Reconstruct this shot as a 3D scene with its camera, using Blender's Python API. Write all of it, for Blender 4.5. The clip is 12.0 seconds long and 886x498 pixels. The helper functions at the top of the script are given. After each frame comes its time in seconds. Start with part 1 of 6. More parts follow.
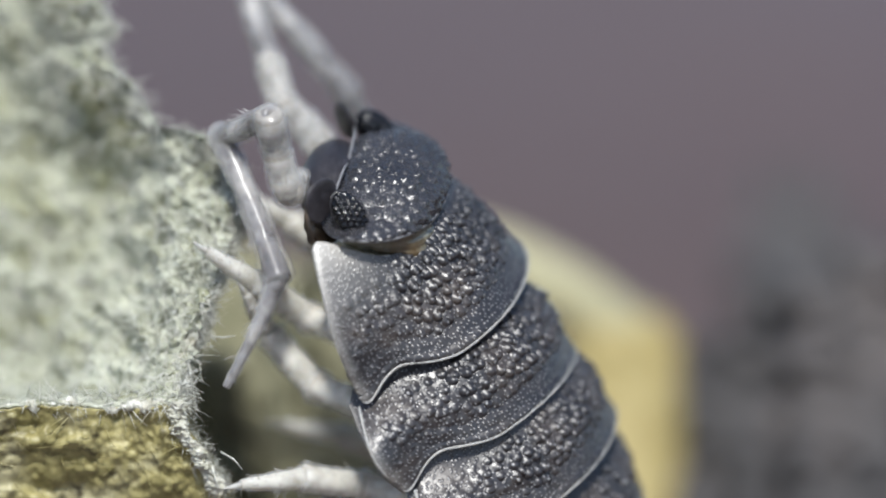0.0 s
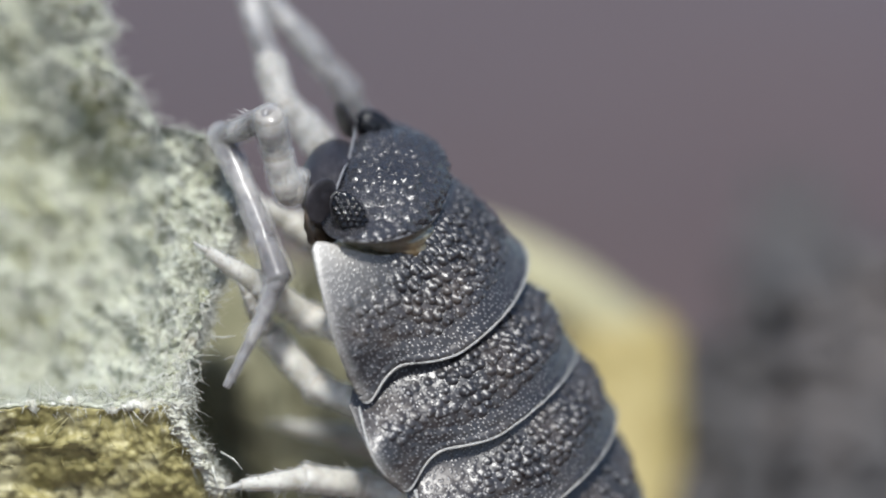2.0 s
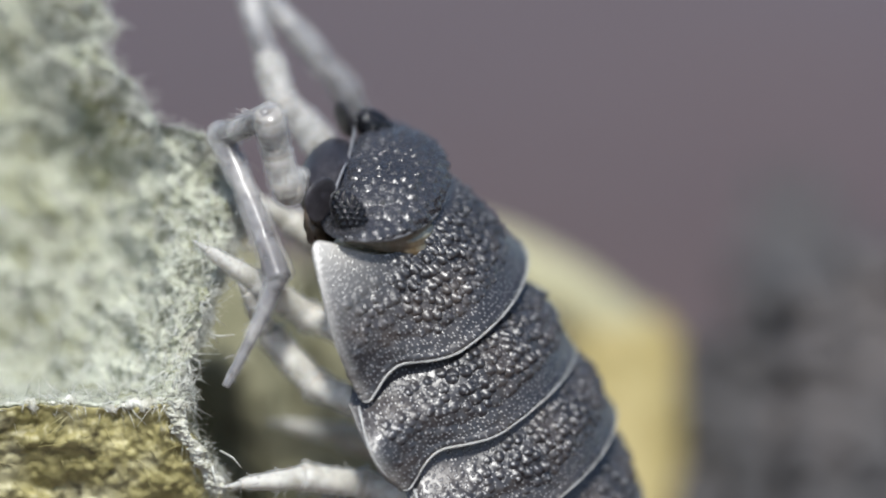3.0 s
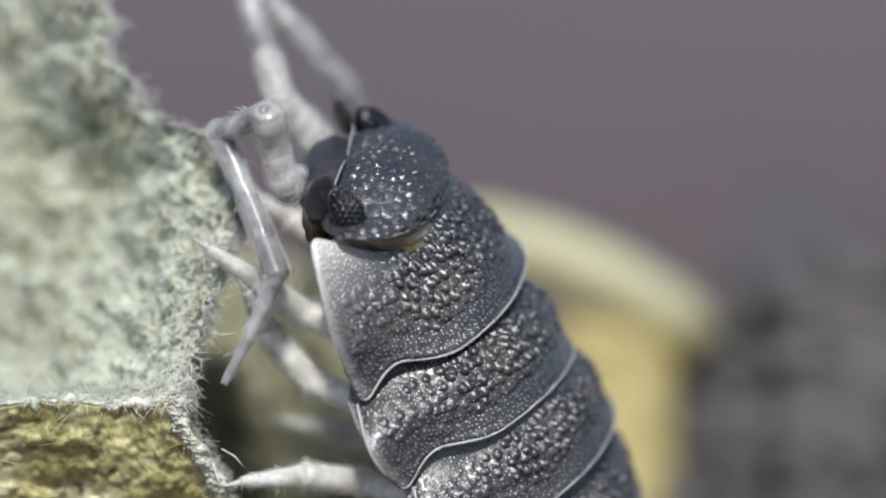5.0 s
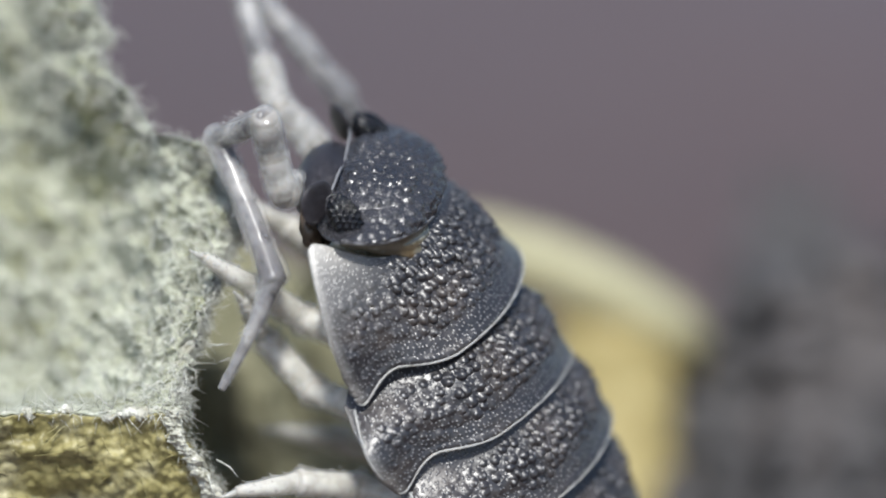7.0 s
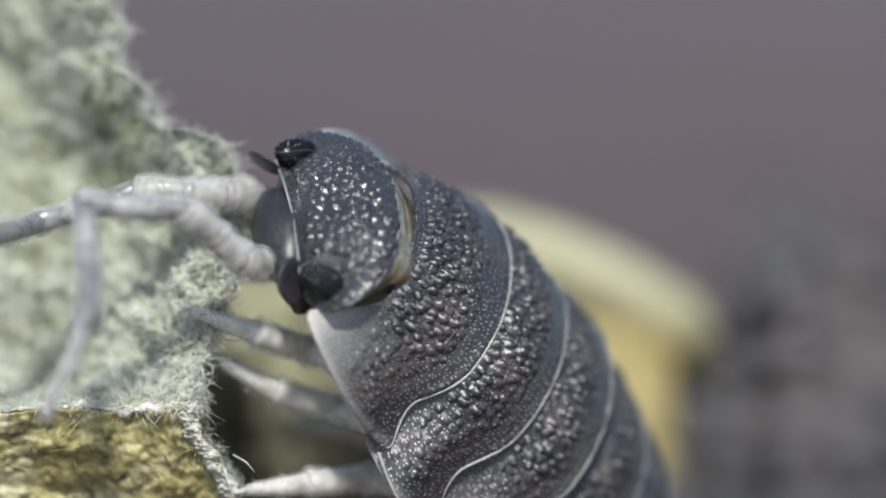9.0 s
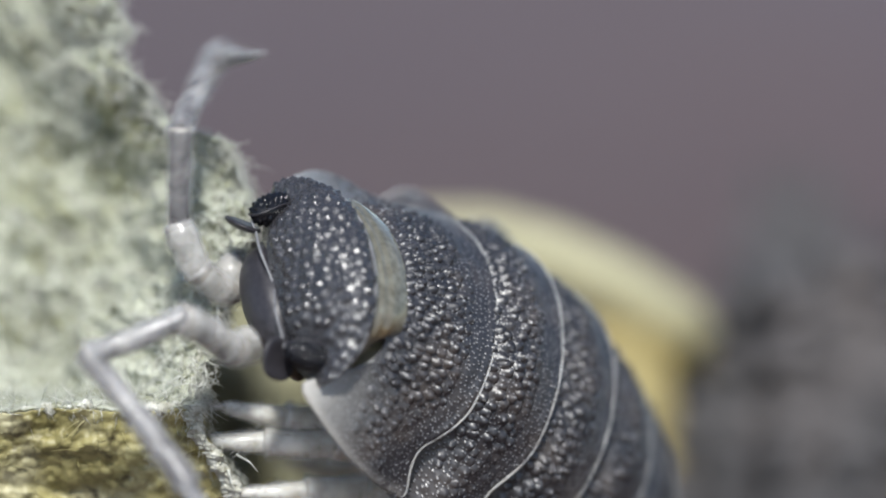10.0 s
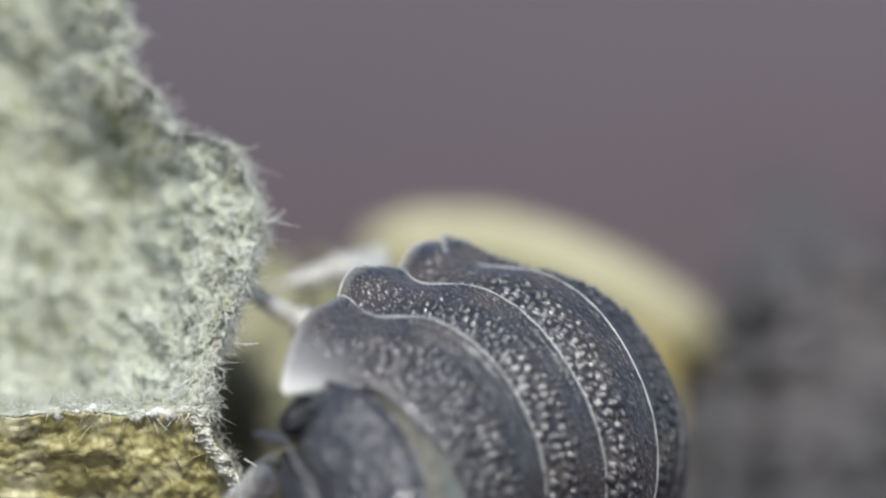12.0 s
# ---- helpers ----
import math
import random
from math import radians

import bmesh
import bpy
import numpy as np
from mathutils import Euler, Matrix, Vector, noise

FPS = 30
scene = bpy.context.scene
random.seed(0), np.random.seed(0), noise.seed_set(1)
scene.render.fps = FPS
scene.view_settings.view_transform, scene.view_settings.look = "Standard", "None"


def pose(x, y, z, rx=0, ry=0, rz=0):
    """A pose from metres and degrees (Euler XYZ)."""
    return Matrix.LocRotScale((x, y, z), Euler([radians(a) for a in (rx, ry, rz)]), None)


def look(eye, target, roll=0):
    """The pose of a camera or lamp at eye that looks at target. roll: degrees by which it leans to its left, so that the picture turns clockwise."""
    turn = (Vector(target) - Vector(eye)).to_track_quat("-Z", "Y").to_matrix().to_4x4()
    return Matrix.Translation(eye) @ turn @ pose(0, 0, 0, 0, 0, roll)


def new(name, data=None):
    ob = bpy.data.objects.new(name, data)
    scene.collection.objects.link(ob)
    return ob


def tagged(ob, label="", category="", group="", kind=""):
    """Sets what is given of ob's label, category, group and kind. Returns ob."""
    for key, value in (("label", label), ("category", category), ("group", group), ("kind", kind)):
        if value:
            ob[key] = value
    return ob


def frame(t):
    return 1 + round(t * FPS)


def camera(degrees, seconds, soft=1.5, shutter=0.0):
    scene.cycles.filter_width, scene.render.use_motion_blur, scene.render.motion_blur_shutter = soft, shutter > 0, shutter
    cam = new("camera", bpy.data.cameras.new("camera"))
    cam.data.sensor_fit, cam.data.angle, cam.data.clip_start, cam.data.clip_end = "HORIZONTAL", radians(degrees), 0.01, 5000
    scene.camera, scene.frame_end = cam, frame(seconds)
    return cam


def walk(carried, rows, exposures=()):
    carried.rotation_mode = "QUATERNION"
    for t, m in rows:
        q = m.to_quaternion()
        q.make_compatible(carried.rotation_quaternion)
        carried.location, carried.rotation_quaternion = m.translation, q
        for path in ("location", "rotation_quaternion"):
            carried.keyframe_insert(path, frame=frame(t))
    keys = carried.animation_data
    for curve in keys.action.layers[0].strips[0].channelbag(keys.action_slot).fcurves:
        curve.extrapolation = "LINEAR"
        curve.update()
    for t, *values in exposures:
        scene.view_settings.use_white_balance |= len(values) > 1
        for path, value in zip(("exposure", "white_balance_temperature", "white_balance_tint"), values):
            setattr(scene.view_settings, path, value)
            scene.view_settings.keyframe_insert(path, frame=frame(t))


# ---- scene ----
# Lengths below are given in millimetres and turned into metres by MM.
MM = 0.001
TILT = 12.0                       # the lens looks this far below the horizontal
CENTRE = Vector((0, 0, 0.0078))   # the point of sharp focus in the middle of the view
STAGE = Matrix.Translation(CENTRE) @ pose(0, 0, 0, 90 - TILT)  # x across, y up the view, z towards the lens
AWAY = 0.100

cam = camera(2 * math.degrees(math.atan(5.0 / 100.0)), 12.0, soft=2.0, shutter=0.5)
cam.data.dof.use_dof = True
cam.data.dof.focus_distance = AWAY - 0.00055
cam.data.dof.aperture_fstop = 58.0
STAND = STAGE @ Matrix.Translation((0, 0, AWAY))
walk(cam, [(0.0, STAND), (12.0, STAND)])

# ---- light ----
world = bpy.data.worlds.new("sky")
scene.world = world
world.use_nodes = True
wn = world.node_tree.nodes
sky = wn.new("ShaderNodeTexSky")
sky.sky_type, sky.sun_disc = "NISHITA", False
SUN_ELEVATION, SUN_TURN = 52.0, 181.0   # degrees; the turn counts from +y clockwise seen from above
sky.sun_elevation, sky.sun_rotation = radians(SUN_ELEVATION), radians(SUN_TURN)
world.node_tree.links.new(sky.outputs[0], wn["Background"].inputs[0])
wn["Background"].inputs[1].default_value = 0.118
sun = new("sun", bpy.data.lights.new("sun", "SUN"))
sun.data.energy, sun.data.angle, sun.data.color = 3.9, radians(6.5), (0.99, 0.985, 0.95)
_e, _a = radians(SUN_ELEVATION), radians(SUN_TURN)
_to = Vector((math.sin(_a) * math.cos(_e), math.cos(_a) * math.cos(_e), math.sin(_e)))
sun.matrix_world = look(_to * 2, (0, 0, 0))
scene.view_settings.exposure = 0.35


# ---- materials ----
def material(name, low, high, scale, rough=0.6, fine=None, bump=0.3, depth=0.02, metal=0.0,
             specks=None, pale=None, soft=0.0, coat=0.0, spec=0.5, stretch=(1, 1, 1), blotch=None, blotch_more=None, through_light=0.0):
    """A procedural surface: two scales of colour, fine relief, optional pale specks, blotches and a pigment pattern."""
    m = bpy.data.materials.new(name)
    m.use_nodes = True
    n, l = m.node_tree.nodes, m.node_tree.links
    bsdf = n["Principled BSDF"]
    co = n.new("ShaderNodeTexCoord")
    mp = n.new("ShaderNodeMapping")
    mp.inputs["Scale"].default_value = stretch
    l.new(co.outputs["Object"], mp.inputs[0])
    big = n.new("ShaderNodeTexNoise")
    big.inputs["Scale"].default_value, big.inputs["Detail"].default_value = scale, 6
    big.inputs["Roughness"].default_value = 0.65
    l.new(mp.outputs[0], big.inputs["Vector"])
    small = n.new("ShaderNodeTexNoise")
    small.inputs["Scale"].default_value, small.inputs["Detail"].default_value = fine or scale * 7, 4
    l.new(mp.outputs[0], small.inputs["Vector"])
    ramp = n.new("ShaderNodeValToRGB")
    ramp.color_ramp.elements[0].position, ramp.color_ramp.elements[1].position = 0.34, 0.68
    ramp.color_ramp.elements[0].color, ramp.color_ramp.elements[1].color = (*low, 1), (*high, 1)
    both = n.new("ShaderNodeMath")
    both.operation = "MULTIPLY_ADD"
    l.new(small.outputs[0], both.inputs[0])
    both.inputs[1].default_value = 0.5
    half = n.new("ShaderNodeMath")
    half.operation = "MULTIPLY"
    half.inputs[1].default_value = 0.5
    l.new(big.outputs[0], half.inputs[0])
    l.new(half.outputs[0], both.inputs[2])
    l.new(both.outputs[0], ramp.inputs[0])
    colour = ramp.outputs[0]

    def mix(factor, other):
        nonlocal colour
        x = n.new("ShaderNodeMix")
        x.data_type = "RGBA"
        l.new(factor, x.inputs[0])
        l.new(colour, x.inputs[6])
        x.inputs[7].default_value = (*other, 1)
        colour = x.outputs[2]

    for blotch in [k for k in (blotch, blotch_more) if k]:
        st = n.new("ShaderNodeTexNoise")
        st.inputs["Scale"].default_value, st.inputs["Detail"].default_value = blotch[1], 5
        l.new(co.outputs["Object"], st.inputs["Vector"])
        r = n.new("ShaderNodeMapRange")
        r.inputs[1].default_value, r.inputs[2].default_value = blotch[2] - 0.04, blotch[2] + 0.16
        l.new(st.outputs[0], r.inputs[0])
        mix(r.outputs[0], blotch[0])
    if pale:
        at = n.new("ShaderNodeAttribute")
        at.attribute_name = "pale"
        mix(at.outputs["Fac"], pale)
    height = both.outputs[0]
    if specks:
        # granules laid out along the skin; their pale colour also stands for fine glints
        skin = n.new("ShaderNodeAttribute")
        skin.attribute_name = "skin"
        v = n.new("ShaderNodeTexVoronoi")
        v.voronoi_dimensions = "2D"
        v.inputs["Scale"].default_value, v.inputs["Randomness"].default_value = specks[1], 0.75
        l.new(skin.outputs["Vector"], v.inputs["Vector"])
        r = n.new("ShaderNodeMapRange")
        r.inputs[1].default_value, r.inputs[2].default_value = 0.21, 0.09
        l.new(v.outputs["Distance"], r.inputs[0])
        k = n.new("ShaderNodeMath")
        k.operation = "MULTIPLY"
        l.new(r.outputs[0], k.inputs[0])
        patchy = n.new("ShaderNodeMapRange")
        patchy.inputs[1].default_value, patchy.inputs[2].default_value = 0.35, 0.6
        patchy.inputs[3].default_value, patchy.inputs[4].default_value = 0.45 * specks[2], specks[2]
        l.new(big.outputs[0], patchy.inputs[0])
        l.new(patchy.outputs[0], k.inputs[1])
        mix(k.outputs[0], specks[0])
        dome = n.new("ShaderNodeMapRange")
        dome.inputs[1].default_value, dome.inputs[2].default_value = 0.36, 0.05
        l.new(v.outputs["Distance"], dome.inputs[0])
        add = n.new("ShaderNodeMath")
        add.operation = "MULTIPLY_ADD"
        add.inputs[1].default_value = specks[3]
        l.new(dome.outputs[0], add.inputs[0])
        l.new(both.outputs[0], add.inputs[2])
        height = add.outputs[0]
    l.new(colour, bsdf.inputs["Base Color"])
    rr = n.new("ShaderNodeMapRange")
    rr.inputs[3].default_value, rr.inputs[4].default_value = max(rough - 0.12, 0.03), min(rough + 0.12, 1)
    l.new(small.outputs[0], rr.inputs[0])
    l.new(rr.outputs[0], bsdf.inputs["Roughness"])
    bsdf.inputs["Metallic"].default_value = metal
    bsdf.inputs["Specular IOR Level"].default_value = spec
    bsdf.inputs["Coat Weight"].default_value = coat
    bsdf.inputs["Coat Roughness"].default_value = 0.15
    if soft:
        bsdf.inputs["Subsurface Weight"].default_value = soft
        bsdf.inputs["Subsurface Radius"].default_value = (1.0, 0.9, 0.8)
        bsdf.inputs["Subsurface Scale"].default_value = 0.15 * MM
    if through_light:
        bsdf.inputs["Transmission Weight"].default_value = through_light
        bsdf.inputs["IOR"].default_value = 1.3
    bp = n.new("ShaderNodeBump")
    bp.inputs["Strength"].default_value, bp.inputs["Distance"].default_value = bump, depth * MM
    l.new(height, bp.inputs["Height"])
    l.new(bp.outputs[0], bsdf.inputs["Normal"])
    return m


SHELL = material("slate_grey_cuticle", (0.0095, 0.0092, 0.0109), (0.0370, 0.0358, 0.0410), 1500, rough=0.36, fine=20000, bump=0.85, depth=0.011,
                 specks=((0.50, 0.495, 0.50), 18.0, 0.54, 0.60), pale=(0.60, 0.58, 0.54), blotch=((0.050, 0.041, 0.037), 1300, 0.51), spec=0.74)
HEAD = material("dark_head_cuticle", (0.015, 0.015, 0.018), (0.048, 0.047, 0.052), 1800, rough=0.26, fine=24000, bump=0.7, depth=0.009,
                specks=((0.20, 0.20, 0.22), 20.0, 0.14, 0.8), pale=(0.30, 0.29, 0.28), spec=0.8)
RIDGE_LINE = material("grey_head_ridge", (0.10, 0.10, 0.11), (0.24, 0.24, 0.25), 3000, rough=0.35, bump=0.2, depth=0.005)
MARGIN = material("pale_shell_margin", (0.25, 0.243, 0.23), (0.44, 0.43, 0.41), 3000, rough=0.35, bump=0.2, depth=0.005, soft=0.5)
BELLY = material("yellowish_grey_underside", (0.16, 0.14, 0.08), (0.34, 0.31, 0.20), 1600, rough=0.35, bump=0.3, soft=0.3)
# brown blotches here put the shadows between the neck's folds into the colour
NECK = material("glossy_yellowish_membrane", (0.085, 0.076, 0.048), (0.235, 0.225, 0.175), 1500, rough=0.07, bump=0.35, depth=0.03, blotch=((0.085, 0.055, 0.022), 900, 0.56), soft=0.4, spec=0.7, coat=0.8)
LOBE = material("grey_head_lobe", (0.010, 0.009, 0.011), (0.040, 0.037, 0.043), 2400, rough=0.42, fine=15000, bump=0.4, depth=0.006, soft=0.2)
EYE = material("black_glossy_eye", (0.002, 0.002, 0.003), (0.006, 0.0065, 0.009), 5000, rough=0.17, bump=0.05, depth=0.003, spec=0.40)
LIMB = material("pale_translucent_limb", (0.34, 0.325, 0.295), (0.72, 0.705, 0.665), 2500, rough=0.30, fine=9000, bump=0.6, depth=0.02, soft=0.5, blotch=((0.34, 0.29, 0.25), 2000, 0.58), through_light=0.12)
LEG_PALE = material("pale_yellowish_leg", (0.58, 0.56, 0.49), (0.84, 0.82, 0.76), 2300, rough=0.28, fine=9000, bump=0.6, depth=0.02, soft=0.5, blotch=((0.60, 0.55, 0.46), 1800, 0.60))
LIMB_GREY = material("greyish_violet_limb", (0.058, 0.054, 0.062), (0.20, 0.19, 0.205), 2200, rough=0.30, fine=9000, bump=0.6, depth=0.02, soft=0.35, blotch=((0.36, 0.345, 0.335), 2300, 0.57))
CUTICLE = material("clear_limb_cuticle", (0.50, 0.495, 0.485), (0.70, 0.695, 0.68), 2500, rough=0.18, fine=9000, bump=0.5, depth=0.014)


def thin_skin(m, least, most):
    """Let light straight through parts of a clear skin."""
    n, l = m.node_tree.nodes, m.node_tree.links
    clear, both, haze, spread = n.new("ShaderNodeBsdfTransparent"), n.new("ShaderNodeMixShader"), n.new("ShaderNodeTexNoise"), n.new("ShaderNodeMapRange")
    co = n.new("ShaderNodeTexCoord")
    l.new(co.outputs["Object"], haze.inputs["Vector"])
    haze.inputs["Scale"].default_value = 3000
    spread.inputs[1].default_value, spread.inputs[2].default_value = 0.35, 0.65
    spread.inputs[3].default_value, spread.inputs[4].default_value = least, most
    l.new(haze.outputs[0], spread.inputs[0])
    l.new(spread.outputs[0], both.inputs[0])
    l.new(clear.outputs[0], both.inputs[1])
    l.new(n["Principled BSDF"].outputs[0], both.inputs[2])
    l.new(both.outputs[0], n["Material Output"].inputs[0])


thin_skin(CUTICLE, 0.09, 0.30)
thin_skin(LEG_PALE, 0.45, 0.85)
thin_skin(LIMB, 0.32, 0.78)
thin_skin(LIMB_GREY, 0.65, 0.95)
JOINT = material("brownish_limb_joint", (0.13, 0.112, 0.092), (0.36, 0.325, 0.28), 2600, rough=0.25, fine=9000, bump=0.5, depth=0.02, soft=0.3)
MOUTH = material("brown_mouthparts", (0.035, 0.025, 0.018), (0.12, 0.085, 0.055), 2500, rough=0.3, bump=0.3)
FELT = material("whitish_green_felted_bark", (0.15, 0.158, 0.108), (0.615, 0.635, 0.535), 1500, rough=0.85, fine=9000, bump=0.9, depth=0.06,
                blotch=((0.235, 0.24, 0.105), 620, 0.55), blotch_more=((0.20, 0.205, 0.115), 1700, 0.57), stretch=(1, 0.7, 1))
CORE = material("ochre_fibrous_core", (0.15, 0.132, 0.046), (0.43, 0.385, 0.175), 1400, rough=0.5, fine=9000, bump=0.7, depth=0.022,
                stretch=(0.55, 1.2, 1), blotch=((0.46, 0.43, 0.27), 1500, 0.52), blotch_more=((0.035, 0.027, 0.014), 4200, 0.585))
CRUST = material("whitish_crust", (0.24, 0.235, 0.17), (0.74, 0.74, 0.68), 2600, rough=0.7, fine=14000, bump=1.0, depth=0.05, blotch=((0.20, 0.17, 0.08), 2200, 0.60))
FIBRE = material("whitish_fibres", (0.42, 0.42, 0.35), (0.74, 0.74, 0.69), 2500, rough=0.5, bump=0.2, soft=0.2)
STRAW = material("pale_yellow_straw", (0.26, 0.24, 0.135), (0.46, 0.435, 0.285), 700, rough=0.55, bump=0.4, depth=0.03, stretch=(0.3, 1, 1))
STRAW_DEEP = material("yellow_straw", (0.30, 0.235, 0.085), (0.46, 0.39, 0.19), 800, rough=0.55, bump=0.4, depth=0.03)
SOIL = material("dark_soil", (0.011, 0.0107, 0.0115), (0.120, 0.115, 0.119), 420, rough=0.85, fine=4000, bump=0.9, depth=0.12, blotch=((0.092, 0.079, 0.076), 330, 0.58))
HUMUS = material("olive_brown_humus", (0.085, 0.084, 0.045), (0.34, 0.325, 0.205), 420, rough=0.85, fine=3500, bump=0.9, depth=0.12, blotch=((0.034, 0.029, 0.019), 300, 0.60))
GROUND = material("purplish_brown_ground", (0.051, 0.035, 0.0375), (0.115, 0.0955, 0.104), 40, rough=0.8, fine=900, bump=0.5, depth=0.3, blotch=((0.089, 0.062, 0.0595), 26, 0.50))


def tint_by_distance(m, near, far):
    """Tint a ground colour from brown nearby to grey farther off, on a diagonal."""
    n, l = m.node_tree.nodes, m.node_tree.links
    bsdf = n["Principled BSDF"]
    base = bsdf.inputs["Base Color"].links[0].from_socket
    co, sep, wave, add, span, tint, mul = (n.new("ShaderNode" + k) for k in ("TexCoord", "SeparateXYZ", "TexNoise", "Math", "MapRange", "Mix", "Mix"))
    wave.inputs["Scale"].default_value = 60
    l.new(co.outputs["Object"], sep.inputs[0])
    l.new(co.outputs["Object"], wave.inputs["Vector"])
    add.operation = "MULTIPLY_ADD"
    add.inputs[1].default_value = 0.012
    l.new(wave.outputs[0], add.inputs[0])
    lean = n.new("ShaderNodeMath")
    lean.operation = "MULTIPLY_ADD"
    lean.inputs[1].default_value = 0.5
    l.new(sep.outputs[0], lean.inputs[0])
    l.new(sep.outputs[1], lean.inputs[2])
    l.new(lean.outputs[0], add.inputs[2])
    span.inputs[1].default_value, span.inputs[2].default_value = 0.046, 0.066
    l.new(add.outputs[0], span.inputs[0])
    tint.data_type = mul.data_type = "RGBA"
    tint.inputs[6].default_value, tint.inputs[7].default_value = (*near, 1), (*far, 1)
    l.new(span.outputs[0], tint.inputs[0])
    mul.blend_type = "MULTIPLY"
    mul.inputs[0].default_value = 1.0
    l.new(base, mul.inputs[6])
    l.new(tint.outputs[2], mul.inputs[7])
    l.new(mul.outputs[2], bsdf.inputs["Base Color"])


tint_by_distance(GROUND, (0.90, 0.765, 0.68), (1.02, 1.03, 1.06))


# ---- helpers for building ----
def mesh_from(name, verts, faces, mat, smooth=True):
    me = bpy.data.meshes.new(name)
    me.from_pydata([tuple(v) for v in verts], [], faces)
    me.materials.append(mat)
    me.polygons.foreach_set("use_smooth", [smooth] * len(me.polygons))
    me.update()
    return me


def thing(name, label, category, m=None, group="", kind=""):
    ob = tagged(new(name), label, category, group, kind)
    if m is not None:
        ob.matrix_basis = m
    return ob


def part(name, data, parent, label="", m=None):
    ob = new(name, data)
    ob.parent = parent
    if m is not None:
        ob.matrix_basis = m
    return tagged(ob, label) if label else ob


def grid_faces(nu, nv, wrap=False, start=0):
    """Quads of a grid of nu rows by nv columns."""
    out = []
    for i in range(nu - 1):
        for j in range(nv if wrap else nv - 1):
            k = (j + 1) % nv
            out.append((start + i * nv + j, start + i * nv + k, start + (i + 1) * nv + k, start + (i + 1) * nv + j))
    return out


def tube(path, radii, sides=10, start=0, flat=1.0):
    """Vertices (mm) and faces of a round rod along a path, closed with caps."""
    path = [Vector(p) for p in path]
    verts, faces = [], []
    ref = Vector((0.31, 0.17, 0.93))
    for i, p in enumerate(path):
        d = (path[min(i + 1, len(path) - 1)] - path[max(i - 1, 0)]).normalized()
        a = d.cross(ref).normalized()
        b = d.cross(a)
        for j in range(sides):
            t = 2 * math.pi * j / sides
            verts.append(p + (a * math.cos(t) + b * math.sin(t) * flat) * radii[i])
    faces = grid_faces(len(path), sides, True, start)
    n = len(path) - 1
    faces.append(tuple(start + j for j in reversed(range(sides))))
    faces.append(tuple(start + n * sides + j for j in range(sides)))
    return verts, faces


def ball(centre, radii, rings=14, sides=22, start=0, turn=None, lumps=0.0, seed=0.0):
    """Vertices (mm) and faces of an ellipsoid, optionally turned and lumpy."""
    verts, faces = [], []
    turn = turn or Matrix.Identity(3)
    for i in range(rings + 1):
        a = math.pi * i / rings
        for j in range(sides):
            b = 2 * math.pi * j / sides
            d = Vector((math.sin(a) * math.cos(b), math.sin(a) * math.sin(b), math.cos(a)))
            k = 1 + (lumps * noise.fractal(d * 1.7 + Vector((seed, seed * 2, 0)), 0.9, 2.1, 5) if lumps else 0)
            verts.append(Vector(centre) + turn @ Vector((d.x * radii[0], d.y * radii[1], d.z * radii[2])) * k)
    return verts, grid_faces(rings + 1, sides, True, start)


class Build:
    """Collects vertices in millimetres; mesh() turns them into one mesh in metres."""

    def __init__(self):
        self.v, self.f = [], []

    def add(self, maker, *a, **k):
        v, f = maker(*a, start=len(self.v), **k)
        self.v += v
        self.f += f
        return self

    def mesh(self, name, mat, smooth=True):
        return mesh_from(name, [Vector(p) * MM for p in self.v], self.f, mat, smooth)


def ease(a, b, x):
    t = np.clip((x - a) / (b - a), 0, 1)
    return t * t * (3 - 2 * t)


# ---- ground and litter ----
def make_ground():
    """Uneven ground that runs on to the horizon."""
    xs = np.concatenate([-np.geomspace(40, 0.012, 26), np.linspace(-0.011, 0.011, 23), np.geomspace(0.012, 40, 26)])
    verts = []
    for y in xs:
        for x in xs:
            r = math.hypot(x, y)
            h = 0.0006 * noise.fractal(Vector((x * 90, y * 90, 3)), 0.9, 2.1, 5) if r < 0.3 else 0.0
            verts.append((x, y, h - 0.0008))
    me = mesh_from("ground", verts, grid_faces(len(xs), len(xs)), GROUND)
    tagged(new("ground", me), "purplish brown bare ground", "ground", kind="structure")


def lump(name, label, category, centre, radii, mat, seed, lumps=0.35, rings=60, grains=0, grain_size=0.25, group="", turn=None):
    """A clod: a lumpy body with crumbs sitting in its surface, centred at a stage point (mm)."""
    ob = thing(name, label, category, STAGE @ Matrix.Translation(Vector(centre) * MM), group)
    b = Build().add(ball, (0, 0, 0), radii, rings=rings, sides=rings + 20, lumps=lumps, seed=seed, turn=turn)
    part("clod", b.mesh(name + "_body", mat), ob)
    if grains:
        rng = random.Random(int(seed * 100))
        g = Build()
        for _ in range(grains):
            p = Vector(rng.choice(b.v))
            s = grain_size * rng.uniform(0.3, 1.0)
            g.add(ball, p, (s, s * rng.uniform(0.6, 1), s * rng.uniform(0.5, 1)), rings=5, sides=8, lumps=0.4, seed=rng.random() * 9)
        tagged(part("crumb_layer", g.mesh(name + "_crumbs", mat), ob), kind="stuff")
    return ob


# ---- bark fragment ----
EDGE_V = [-7.5, -6.0, -3.6, -2.81, -2.61, -2.29, -2.03, -1.78, -1.33, -1.0, -0.5, -0.25, 0.26, 0.7, 1.2, 1.31, 1.40, 1.60, 1.86, 2.17, 2.43, 2.59, 2.75, 3.2, 3.9]
